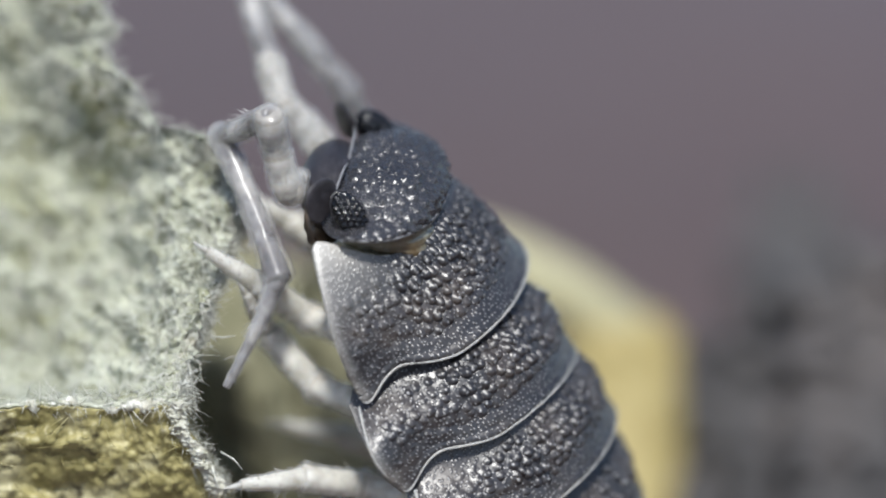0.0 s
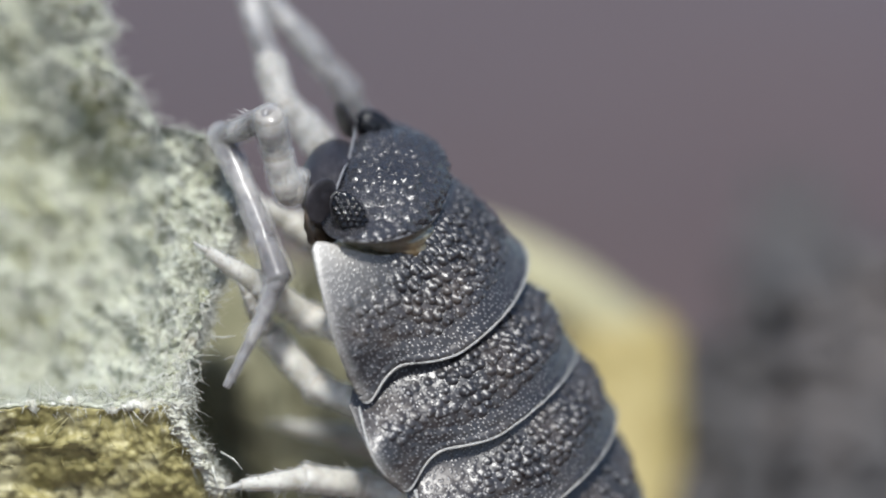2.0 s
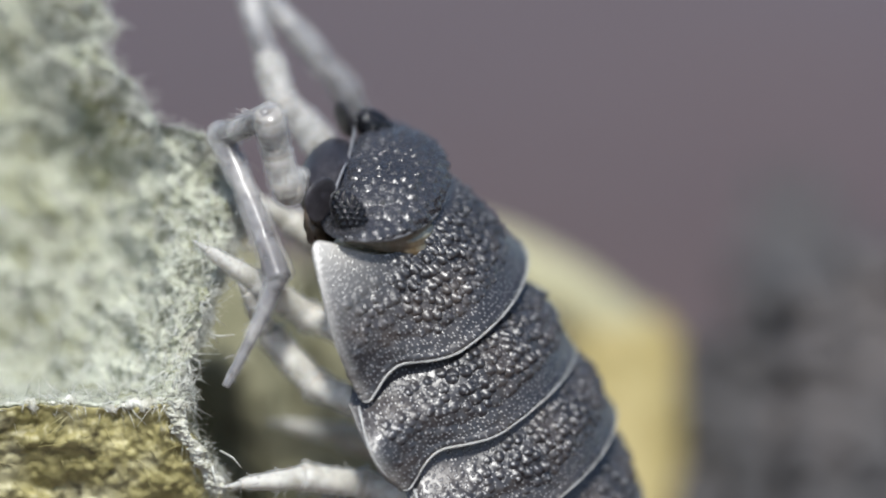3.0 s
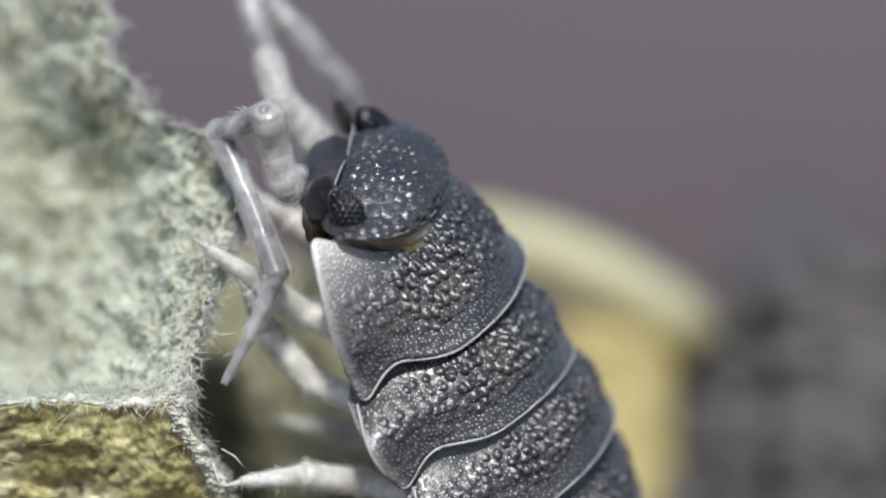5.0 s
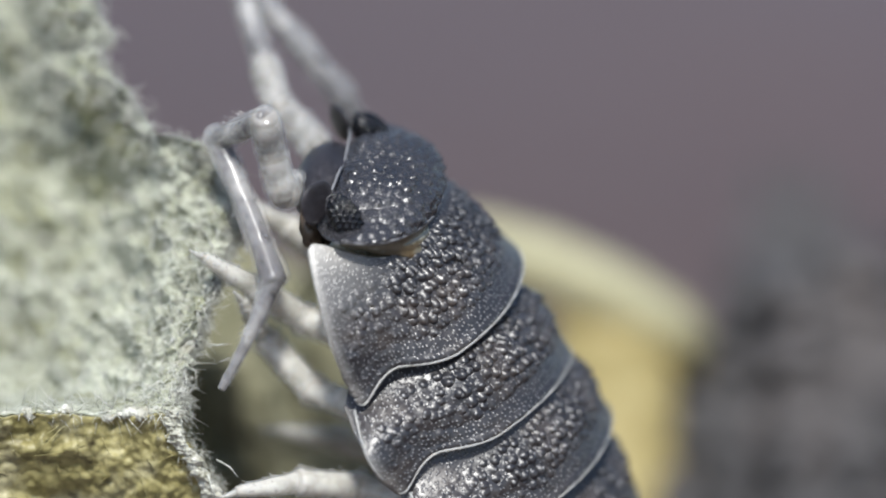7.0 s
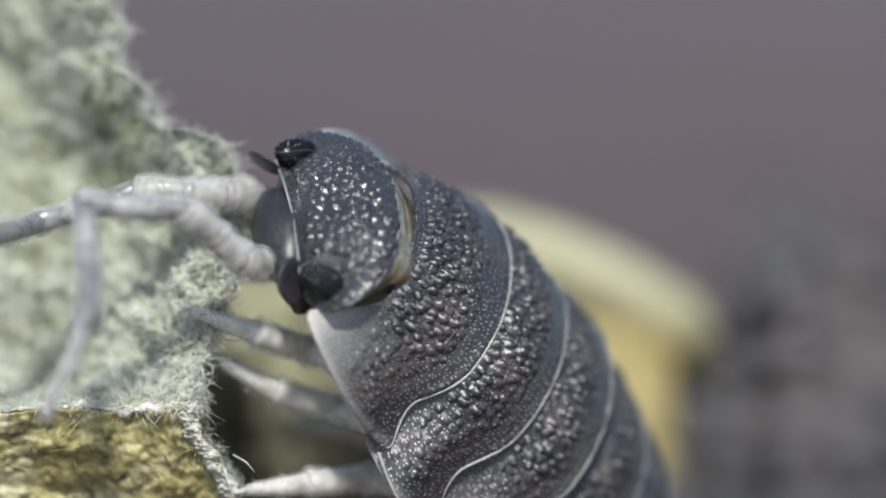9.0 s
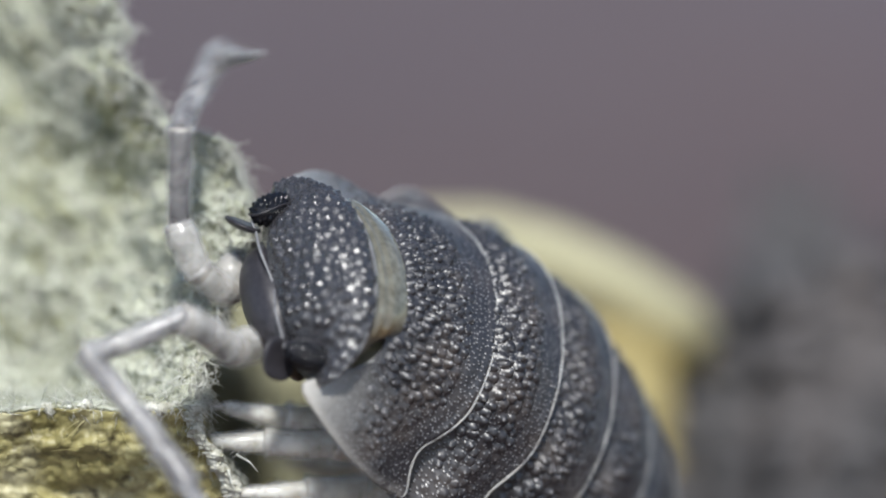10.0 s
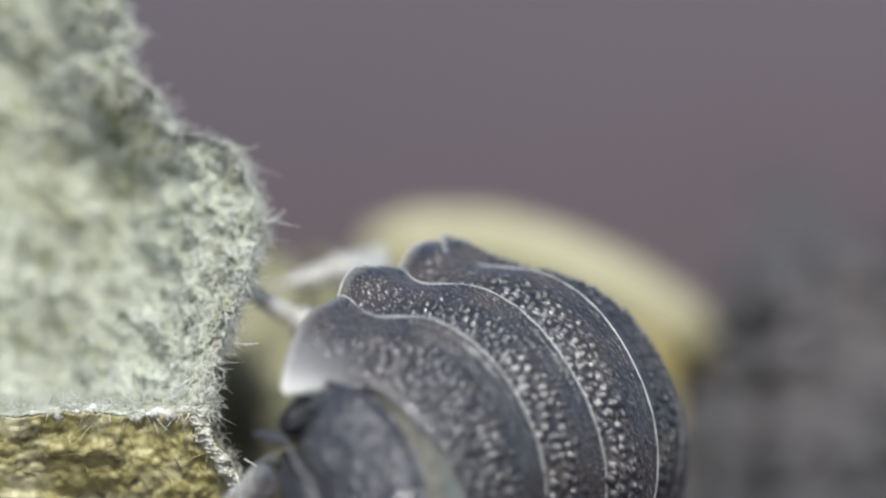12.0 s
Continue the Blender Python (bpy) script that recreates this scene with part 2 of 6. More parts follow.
EDGE_U = [-2.1, -2.2, -2.3, -2.42, -2.48, -2.67, -2.83, -2.88, -2.87, -2.73, -2.58, -2.45, -2.29, -2.37, -2.59, -2.72, -3.20, -3.43, -3.56, -3.82, -3.92, -3.74, -3.92, -4.0, -4.2]
RIDGE = -1.76


def ridge(u):
    """Height of the uneven line between felt and core."""
    return RIDGE + 0.07 * noise.fractal(Vector((u * 1.9, 3, 7)), 0.7, 2.1, 4)


def bark_depth(v, u=-2.9):
    """Depth of the broken face: a ledge below the ridge, a hollow felted wall above it."""
    if v <= ridge(u):
        below = ridge(u) - v
        return 0.52 - 0.10 * below - 0.55 * max(0.0, below - 0.40)
    inward = float(np.interp(v, [-1.76, -0.2, 1.0, 2.0, 3.9], [-2.85, -2.45, -2.6, -3.5, -4.2])) - u
    hollow = 1.9 * float(ease(0.0, 2.0, inward)) * float(ease(0.0, 0.30, v - ridge(u)))
    return 0.50 - 0.42 * (v - ridge(u)) - hollow


def bark_point(u, v, bulge):
    """A point of the rough outer face (mm, stage)."""
    w = bark_depth(v, u)
    rim = float(ease(0.9, 0.1, np.interp(v, EDGE_V, EDGE_U) - u))
    q = Vector((u, v, 0))
    big = noise.fractal(q * 0.9 + Vector((7, 1, 2)), 0.8, 2.0, 4)
    mid = noise.fractal(q * 3.1 + Vector((1, 5, 9)), 0.8, 2.0, 4)
    fine = noise.fractal(q * 14 + Vector((3, 2, 8)), 0.9, 2.0, 3)
    if v > ridge(u):
        h = 0.28 * big + 0.29 * mid + 0.11 * fine
        h *= 0.25 + 0.75 * min(1.0, (v - ridge(u)) / 0.7)
        n = Vector((-0.25 * (1 - rim), 0.40 * (1 - rim), 0.88))
    else:
        s = noise.fractal(Vector((u * 2.2, v * 9, 0)), 0.9, 2.0, 4)
        h = 0.14 * big + 0.09 * mid + 0.02 * s + 0.035 * fine - 0.14 * min(1.0, (ridge(u) - v) / 0.25)
        n = Vector((0, 0.05, 1))
    return Vector((u, v, w)) + n * (h + bulge)


def bark_sheet(v0, v1, nv, nu, mat, name, thick):
    verts, faces = [], []
    for i in range(nv):
        v = v0 + (v1 - v0) * i / (nv - 1)
        ue = float(np.interp(v, EDGE_V, EDGE_U))
        ue += 0.09 * noise.fractal(Vector((v * 5.5, 4, 1)), 0.8, 2.0, 4) + 0.03 * noise.noise(Vector((v * 34, 1, 1)))
        for j in range(nu):
            a = j / (nu - 1)
            u = -7.5 + (ue + 7.5) * (1 - (1 - a) ** 1.6)
            drop = -0.28 * max(0.0, (a - 0.93) / 0.07) ** 2
            # the rows next to the ridge follow its uneven line
            near = max(0.0, 1 - abs(v - RIDGE) / 0.6)
            verts.append(bark_point(u, v + (ridge(u) - RIDGE) * near + (0.003 if v0 >= RIDGE else -0.003), drop))
    faces += grid_faces(nv, nu)
    # the inner face, set back by the thickness, and the rim between the two
    n0 = len(verts)
    for i in range(nv):
        for j in range(nu):
            p = verts[i * nu + j]
            verts.append(p + Vector((-0.25 * (j == nu - 1), -0.1, -thick)))
    faces += [tuple(n0 + k for k in reversed(f)) for f in faces]
    rim = [i * nu + nu - 1 for i in range(nv)]
    top = [(nv - 1) * nu + j for j in range(nu)]
    low = list(range(nu))
    left = [i * nu for i in range(nv)]
    for line, flip in ((rim, False), (top, True), (low, False), (left, True)):
        for a, b in zip(line, line[1:]):
            f = (a, a + n0, b + n0, b)
            faces.append(f if not flip else f[::-1])
    return mesh_from(name, [p * MM for p in verts], faces, mat)


def fibre(p, d, length, r, rng, start=0):
    """A thin tapered hair from p along d, slightly bent."""
    d = d.normalized()
    side = Vector((rng.uniform(-1, 1), rng.uniform(-1, 1), rng.uniform(-1, 1))) * 0.3
    path = [p, p + d * length * 0.5 + side * length * 0.25, p + (d + side) * length]
    return tube(path, [r, r * 0.8, r * 0.25], sides=3, start=start)


def make_bark():
    ob = thing("bark_fragment", "broken bark fragment with whitish green felted face and ochre fibrous core", "bark", STAGE)
    part("felt_layer", bark_sheet(RIDGE, 3.9, 230, 170, FELT, "felt_layer", 1.1), ob, "whitish green matted felt")
    part("core", bark_sheet(-7.4, RIDGE - 0.004, 200, 170, CORE, "core", 1.6), ob, "ochre brown fibrous broken edge with dark specks")
    for name, v0, v1, wide in (("pale_crust", -3.4, RIDGE + 0.06, 0.085), ("frayed_lip", RIDGE - 0.05, -0.2, 0.065)):
        verts, n, m = [], 220, 40
        for i in range(n):
            v = v0 + (v1 - v0) * i / (n - 1)
            ue = float(np.interp(v, EDGE_V, EDGE_U)) - 0.10
            c = Vector((ue, v, bark_depth(v, ue) - 0.10))
            for j in range(m):
                t = 2 * math.pi * j / m
                d = Vector((math.cos(t), 0, math.sin(t)))
                q = c + d * wide
                k = 1 + 1.15 * noise.fractal(q * 4, 0.7, 2.1, 6) + 0.35 * noise.noise(q * 32)
                verts.append((c + d * wide * max(0.15, k)) * MM)
        part(name, mesh_from(name, verts, grid_faces(n, m, True), CRUST), ob, "whitish crumbly broken rim")
    verts, n, m = [], 420, 26
    for i in range(n):
        u = -7.0 + 4.15 * i / (n - 1)
        v = ridge(u) + 0.015
        c = bark_point(u, v, -0.045)
        for j in range(m):
            t = 2 * math.pi * j / m
            d = Vector((0, math.cos(t), math.sin(t)))
            k = 0.55 + 1.5 * noise.fractal((c + d * 0.05) * 4.5, 0.7, 2.1, 6)
            verts.append((c + d * 0.055 * max(0.08, k)) * MM)
    part("ridge_crust", mesh_from("ridge_crust", verts, grid_faces(n, m, True), CRUST), ob, "whitish crumbly ridge")
    rng = random.Random(5)
    fuzz, edge, strands = Build(), Build(), Build()
    for _ in range(6500):
        v = RIDGE + 5.4 * rng.random() ** 1.3
        ue = float(np.interp(v, EDGE_V, EDGE_U))
        u = ue - 3.2 * rng.random() ** 1.5
        p = bark_point(u, v, -0.01)
        fuzz.add(fibre, p, Vector((rng.gauss(0.2, 0.8), rng.gauss(-0.2, 0.8), rng.uniform(0.0, 0.30))), rng.uniform(0.08, 0.30), rng.uniform(0.003, 0.009), rng)
    for _ in range(4600):
        v = -2.9 + 5.6 * rng.random() ** 1.1
        clump = noise.fractal(Vector((v * 4.5, 8, 2)), 0.7, 2.0, 4)
        if clump < rng.uniform(-0.5, 0.35):
            continue
        ue = float(np.interp(v, EDGE_V, EDGE_U)) + 0.07 * rng.gauss(0, 1) - 0.04
        p = bark_point(ue, v, -0.25 * rng.random())
        edge.add(fibre, p, Vector((rng.gauss(0.22, 0.45), rng.gauss(-0.55, 0.7), rng.gauss(0.1, 0.35))), 0.03 + 0.17 * rng.random() ** 2.2, rng.uniform(0.0020, 0.0065), rng)
    for _ in range(420):
        u = -5.4 + 2.6 * rng.random()
        if noise.noise(Vector((u * 4, 2, 2))) < -0.05:
            continue
        p = bark_point(u, ridge(u) + rng.uniform(-0.01, 0.10), 0.0)
        edge.add(fibre, p, Vector((rng.gauss(0.4, 0.8), rng.gauss(-0.5, 0.5), rng.uniform(0, 0.7))), rng.uniform(0.03, 0.13), rng.uniform(0.002, 0.007), rng)
    for _ in range(60):
        v = RIDGE - 0.08 - 1.3 * rng.random()
        ue = float(np.interp(v, EDGE_V, EDGE_U))
        u = ue - 0.05 - 2.6 * rng.random()
        p = bark_point(u, v, -0.01)
        strands.add(fibre, p, Vector((rng.gauss(0, 1.0), rng.gauss(-0.2, 0.35), rng.uniform(-0.02, 0.12))), rng.uniform(0.10, 0.4), rng.uniform(0.004, 0.010), rng)
    for _ in range(420):
        v = -3.0 + (3.0 + RIDGE) * rng.random()
        ue = float(np.interp(v, EDGE_V, EDGE_U)) - 0.03 - 0.26 * rng.random() ** 1.6
        p = bark_point(ue, v, 0.0 - 0.12 * rng.random())
        edge.add(fibre, p, Vector((rng.gauss(0.35, 0.3), rng.gauss(-0.8, 0.4), rng.gauss(0.12, 0.2))), 0.04 + 0.2 * rng.random() ** 2, rng.uniform(0.0015, 0.0045), rng)
    for name, b, mat in (("fuzz", fuzz, FIBRE), ("frayed_edge", edge, FIBRE), ("fibre_mat", strands, CORE)):
        tagged(part(name, b.mesh(name, mat), ob), kind="stuff")
    for (x, y, dx, dy, ln) in ((-2.50, -2.28, 0.9, -0.35, 0.38), (-2.62, -0.98, 0.9, -0.25, 0.25), (-2.6, -2.45, 0.2, -0.9, 0.3),
                              (-2.40, 0.40, 0.9, 0.12, 0.42), (-2.38, 0.36, 0.9, 0.22, 0.40), (-2.42, 0.45, 0.9, 0.05, 0.34), (-2.40, 0.30, 0.8, 0.35, 0.36)):
        b = Build().add(fibre, Vector((x, y, bark_depth(y))), Vector((dx, dy, 0.1)), ln, 0.014, rng)
        part("loose_fibre", b.mesh("loose_fibre", FIBRE), ob)
    return ob


# ---- straw ----
def make_straw():
    """A curved straw stalk: a half-round strip with a raised rib."""
    ob = thing("straw", "pale yellow curved straw piece behind the woodlouse", "straw", STAGE)
    # from the near end to the far end
    pts = [(-0.98, -0.12, -4.6), (-0.75, 0.04, -4.6), (-0.3, 0.15, -4.7), (0.5, 0.14, -4.8), (1.3, -0.08, -4.9), (2.1, -0.42, -5.0), (2.8, -0.80, -5.1), (3.15, -1.08, -5.15)]
    rad = [0.14, 0.33, 0.41, 0.43, 0.43, 0.41, 0.35, 0.18]
    pts = [(x * 1.055, y * 1.055, z - 5.0) for x, y, z in pts]
    b = Build().add(tube, [Vector(p) for p in pts], rad, sides=20)
    part("stalk", b.mesh("stalk", STRAW), ob)
    r = Build().add(tube, [Vector(p) + Vector((0.02, -0.3, 0.26)) for p in pts], [q * 0.16 for q in rad], sides=8)
    part("rib", r.mesh("rib", STRAW_DEEP), ob)
    return ob


def make_chip():
    ob = thing("wood_chip", "deep yellow flat wood chip standing upright", "wood chip", STAGE)
    b = Build()
    verts, nv, nu = [], 40, 24
    for i in range(nv):
        v = -8.5 + 7.6 * i / (nv - 1)
        for j in range(nu):
            a = j / (nu - 1)
            u = 1.35 + 1.45 * a - 0.06 * (v + 1.2) * 0.5
            w = -7.6 + 0.35 * math.sin(a * math.pi) + 0.10 * noise.fractal(Vector((u * 1.5, v * 0.8, 2)), 0.9, 2, 4)
            verts.append(Vector((u, v - 0.10 * a + 0.05 * noise.noise(Vector((u * 4, 1, i == nv - 1))), w)))
    faces = grid_faces(nv, nu)
    verts = [Vector((p.x * 1.022, p.y * 1.022, p.z - 2.4)) for p in verts]
    me = mesh_from("chip", [p * MM for p in verts], faces, STRAW_DEEP)
    o = part("board", me, ob)
    s = o.modifiers.new("thick", "SOLIDIFY")
    s.thickness, s.offset = 0.5 * MM, -1
    rng = random.Random(3)
    for i in range(9):
        u = 1.38 + 0.155 * i
        b = Build().add(tube, [Vector((u, -1.04, -9.95)), Vector((u + 0.02, -0.90, -9.93)), Vector((u + 0.05, -0.78 + rng.uniform(-0.05, 0.05), -9.96))], [0.10, 0.08, 0.02], sides=7)
        part("splinter", b.mesh("splinter", STRAW_DEEP), ob)
    return ob


# ---- woodlouse ----
G = dict(W1=2.095, W2=2.172, W3=2.274, W4=2.253, W5=2.290, L1=1.089, L=0.880, lobe1=0.282, lobe2=0.312, lobe3=0.641, ridge=0.305, fore=0.767, taper1=0.173, taper=0.008, swell=0.294, rim_w=1.340, rim_h=0.806, rim_x=0.385, ex=0.503, ey=0.984, ez=-0.033)


def ease_in(a0, a):
    """The quarter circle by which a corner rounds off between a0 and 1."""
    c = np.clip((a - a0) / (1 - a0), 0, 1)
    return 1 - np.sqrt(np.clip(1 - c * c, 0, 1))


def cross_section():
    """Half of a plate's cross-section for unit half-width: share of the arc, across, height, slope cosine and sine, arc length."""
    a = np.linspace(0, 1, 121)
    phi = np.radians(57.1 * (ease(-0.15, 0.72, a) - ease(-0.15, 0.72, 0.0)) - 4.3 * ease(0.70, 1.0, a))
    dy, dz = np.cos(phi), -np.sin(phi)
    y = np.concatenate([[0], np.cumsum((dy[1:] + dy[:-1]) / 2)])
    z = np.concatenate([[0], np.cumsum((dz[1:] + dz[:-1]) / 2)])
    return a, y / y[-1], (z - z[-1]) / y[-1], np.cos(phi), np.sin(phi), 120 / y[-1]


SECTION = cross_section()
ROUND = SECTION[5]


def plate_edges(k, th):
    """Front and back limit (mm along the body) of tergite k at th, -1 right margin to 1 left margin."""
    a = np.abs(th)
    back = G["ridge"] * ease(0.490, 0.915, a) - G["lobe%d" % min(k, 3)] * ease(0.743, 1.041, a) + 0.10 * ease_in(0.955, a)
    if k == 1:
        front = G["L1"] + 0.21 * (1 - a ** 2) ** 1.5 + G["fore"] * ease(0.483, 1.061, a) - 0.10 * ease_in(0.955, a)
    else:
        front = G["L"] + (0.54 if k == 2 else 0.46) - 0.10 * ease(0.60, 0.9, a) - 0.20 * ease(0.90, 1, a)
    return front, back


def half_width(k):
    return G["W%d" % k] if k <= 5 else G["W5"] * (1 - 0.07 * (k - 5))


def plate_points(k, th, x, s, lift=0.0):
    """Points of tergite k: x along the body, s the share of the plate's length there."""
    W, a, side = half_width(k), np.abs(th), np.sign(th)
    y, z, c, n = (np.interp(a, SECTION[0], SECTION[i]) for i in (1, 2, 3, 4))
    q = 1 - (G["taper1"] * x * 1.3 / G["L1"] if k == 1 else G["taper"] * x / G["L"])
    y = W * y * side * q + lift * n * side
    # the side margins round outwards between the corners
    y = y + side * ease(0.55, 1.0, a) * (G["swell"] * (1.0 if k == 1 else 0.84) * np.sin(np.clip(s, 0, 1) * math.pi * (0.9 if k == 1 else 1.1)) - 0.05)
    return np.stack([x + 0 * y, y, W * z * q + lift * c], -1)


def lay_skin(me, u, v):
    """Store where each vertex lies along the skin, in millimetres."""
    at = me.attributes.new("skin", "FLOAT_VECTOR", "POINT")
    at.data.foreach_set("vector", np.stack([u, v, 0 * u], -1).astype(np.float32).ravel())


def plate_mesh(k, nt, ns):
    """A domed tergite with rows of tubercles pointing backwards; 'pale' marks the unpigmented corners."""
    rng = random.Random(40 + k)
    th, s = np.meshgrid(np.linspace(-1, 1, nt), np.linspace(0, 1, ns))
    th, s = th.ravel(), s.ravel()
    front, back = plate_edges(k, th)
    x = back + (front - back) * s
    W = half_width(k)
    arc = th * W * ROUND
    lift = np.zeros_like(x)
    top = G["L1"] if k == 1 else 1.0 if k == 2 else G["L"]
    rows = [(0.30, 0.5), (0.42, 0.8), (0.54, 1.0), (0.66, 1.0), (0.78, 1.0), (0.90, 0.9), (1.02, 0.7)] if k == 1 else [(0.32, 0.6), (0.46, 0.9), (0.60, 1.0), (0.74, 1.0), (0.88, 0.8)]
    for row, size in rows:
        step = 0.122 if k == 1 else 0.126
        reach = 0.92 * W * ROUND
        a = -reach + rng.uniform(0, step)
        while a < reach:
            ca = a + rng.gauss(0, 0.022)
            t = ca / (W * ROUND)
            f, bk = plate_edges(k, np.array([t]))
            cx = float(bk[0]) + (top - float(bk[0])) * row + rng.gauss(0, 0.026)
            if k == 1 and abs(t) > 0.55:
                cx = float(bk[0]) + (float(f[0]) - float(bk[0])) * row * 0.86 + rng.gauss(0, 0.05)
            r = rng.uniform(0.030, 0.048)
            h = size * rng.uniform(0.032, 0.068) * (1.0 if abs(t) < 0.62 else 0.55)
            near = np.flatnonzero((np.abs(x - cx) < 0.16) & (np.abs(arc - ca) < 0.16))
            dx = x[near] - cx
            # a short steep hind face and a long slope in front
            q = np.where(dx < 0, dx * 1.7, dx * 0.72)
            d = np.sqrt(q ** 2 + (arc[near] - ca) ** 2) / r
            lift[near] = np.maximum(lift[near], h * 1.25 * np.clip(1 - 0.62 * d, 0, 1) ** 1.25)
            a += step * rng.uniform(0.75, 1.25)
    # cross groove in front of the smooth hind strip, and a slightly raised hind rim
    xr = x - back
    lift += 0.018 * np.exp(-((xr - 0.03) / 0.04) ** 2) - 0.014 * np.exp(-((xr - 0.27) / 0.07) ** 2)
    lift += 0.007 * np.sin(arc * 6.0 + 3 * k) * np.sin(x * 9.0) + 0.004 * np.sin(arc * 17.0 + k) * np.sin(x * 21.0 + 2 * arc)
    if k == 1:
        # the fore edge dips towards the neck
        lift = lift * (1 - ease(top + 0.02, top + 0.14, x)) - 0.05 * ease(top - 0.05, top + 0.16, x) * ease(0.75, 0.45, np.abs(th))
    if k > 1:
        # the fore edge dips under the plate in front
        lift = lift * (1 - ease(top - 0.10, top + 0.05, x)) - (0.24 * ease(0.62, 1.22, x) if k == 2 else 0.19 * ease(0.46, 1.08, x)) - 0.08 * np.clip((x - 0.05) / 0.85, 0, 1) * ease(0.40, 0.75, np.abs(th))
    me = mesh_from("tergite", plate_points(k, th, x, s, lift) * MM, grid_faces(ns, nt), SHELL)
    corner = ease(0.56, 0.96, np.abs(th)) * (0.34 * ease(0.38, 1.0, s) + 0.34 * ease(0.80, 1.0, s) if k == 1 else 0.0 * s)
    pale = np.clip(corner + 0.20 * ease(0.94, 1.0, np.abs(th)), 0, 1)
    at = me.attributes.new("pale", "FLOAT", "POINT")
    at.data.foreach_set("value", pale.astype(np.float32))
    lay_skin(me, arc + 9 * k, x)
    return me


def margin_mesh(k):
    """The pale bead that runs round the hind edge and both side edges, and on the first plate round the fore corners."""
    th = np.sin(np.linspace(-1, 1, 170) * math.pi / 2)
    front, back = plate_edges(k, th)
    hind = plate_points(k, th, back - 0.012, 0 * th, 0.040)
    s = np.linspace(0.0, 1.0, 16)
    sides = []
    for t in (-1.0, 1.0):
        f, b = plate_edges(k, np.array([t]))
        sides.append(plate_points(k, np.full(16, t), b + (f - b) * s, s, 0.0))
    line = list(sides[0][::-1]) + list(hind[1:-1]) + list(sides[1])
    if k == 1:
        fr = plate_points(1, th, front, 0 * th + 1, 0.0)
        line = list(fr[1:52][::-1]) + line + list(fr[-52:-1][::-1])
    b = Build().add(tube, [Vector(q) for q in line], [0.016] * len(line), sides=8)
    return b.mesh("margin", MARGIN)


def sternite_mesh(k):
    """The soft underside: closed below, narrower than the plate above it."""
    W = half_width(k) * 0.72
    H = half_width(k) * 0.36
    verts = []
    for x in np.linspace(0.02, (G["L1"] if k == 1 else G["L"]) + 0.06, 5):
        for j in range(28):
            t = 2 * math.pi * j / 28
            y, z = W * math.sin(t), math.cos(t)
            verts.append(Vector((x, y * 0.97, z * H if z > 0 else z * 0.35)))
    faces = grid_faces(5, 28, True)
    faces.append(tuple(reversed(range(28))))
    faces.append(tuple(4 * 28 + j for j in range(28)))
    return mesh_from("sternite", [v * MM for v in verts], faces, BELLY)


def head_rim(b, scale=1.0):
    """The hind rim of the head (mm) at angle b: 0 left, pi/2 top."""
    up = np.sin(b)
    x = G["rim_x"] * (1 - np.clip(up, 0, 1))
    return x, G["rim_w"] * scale * np.cos(b), np.where(up > 0, G["rim_h"], 0.55) * scale * up + 0.06


def frontal_line(t):
    """The fine raised line between the knobbly crown and the smooth brow; t runs -1 to 1 across the head."""
    a = abs(t)
    return Vector((0.68 + 0.04 * a ** 2.4 - 0.05 * math.cos(t * 7), 0.92 * t, -0.085 - 0.05 * a - 0.03 * math.cos(t * 7)))


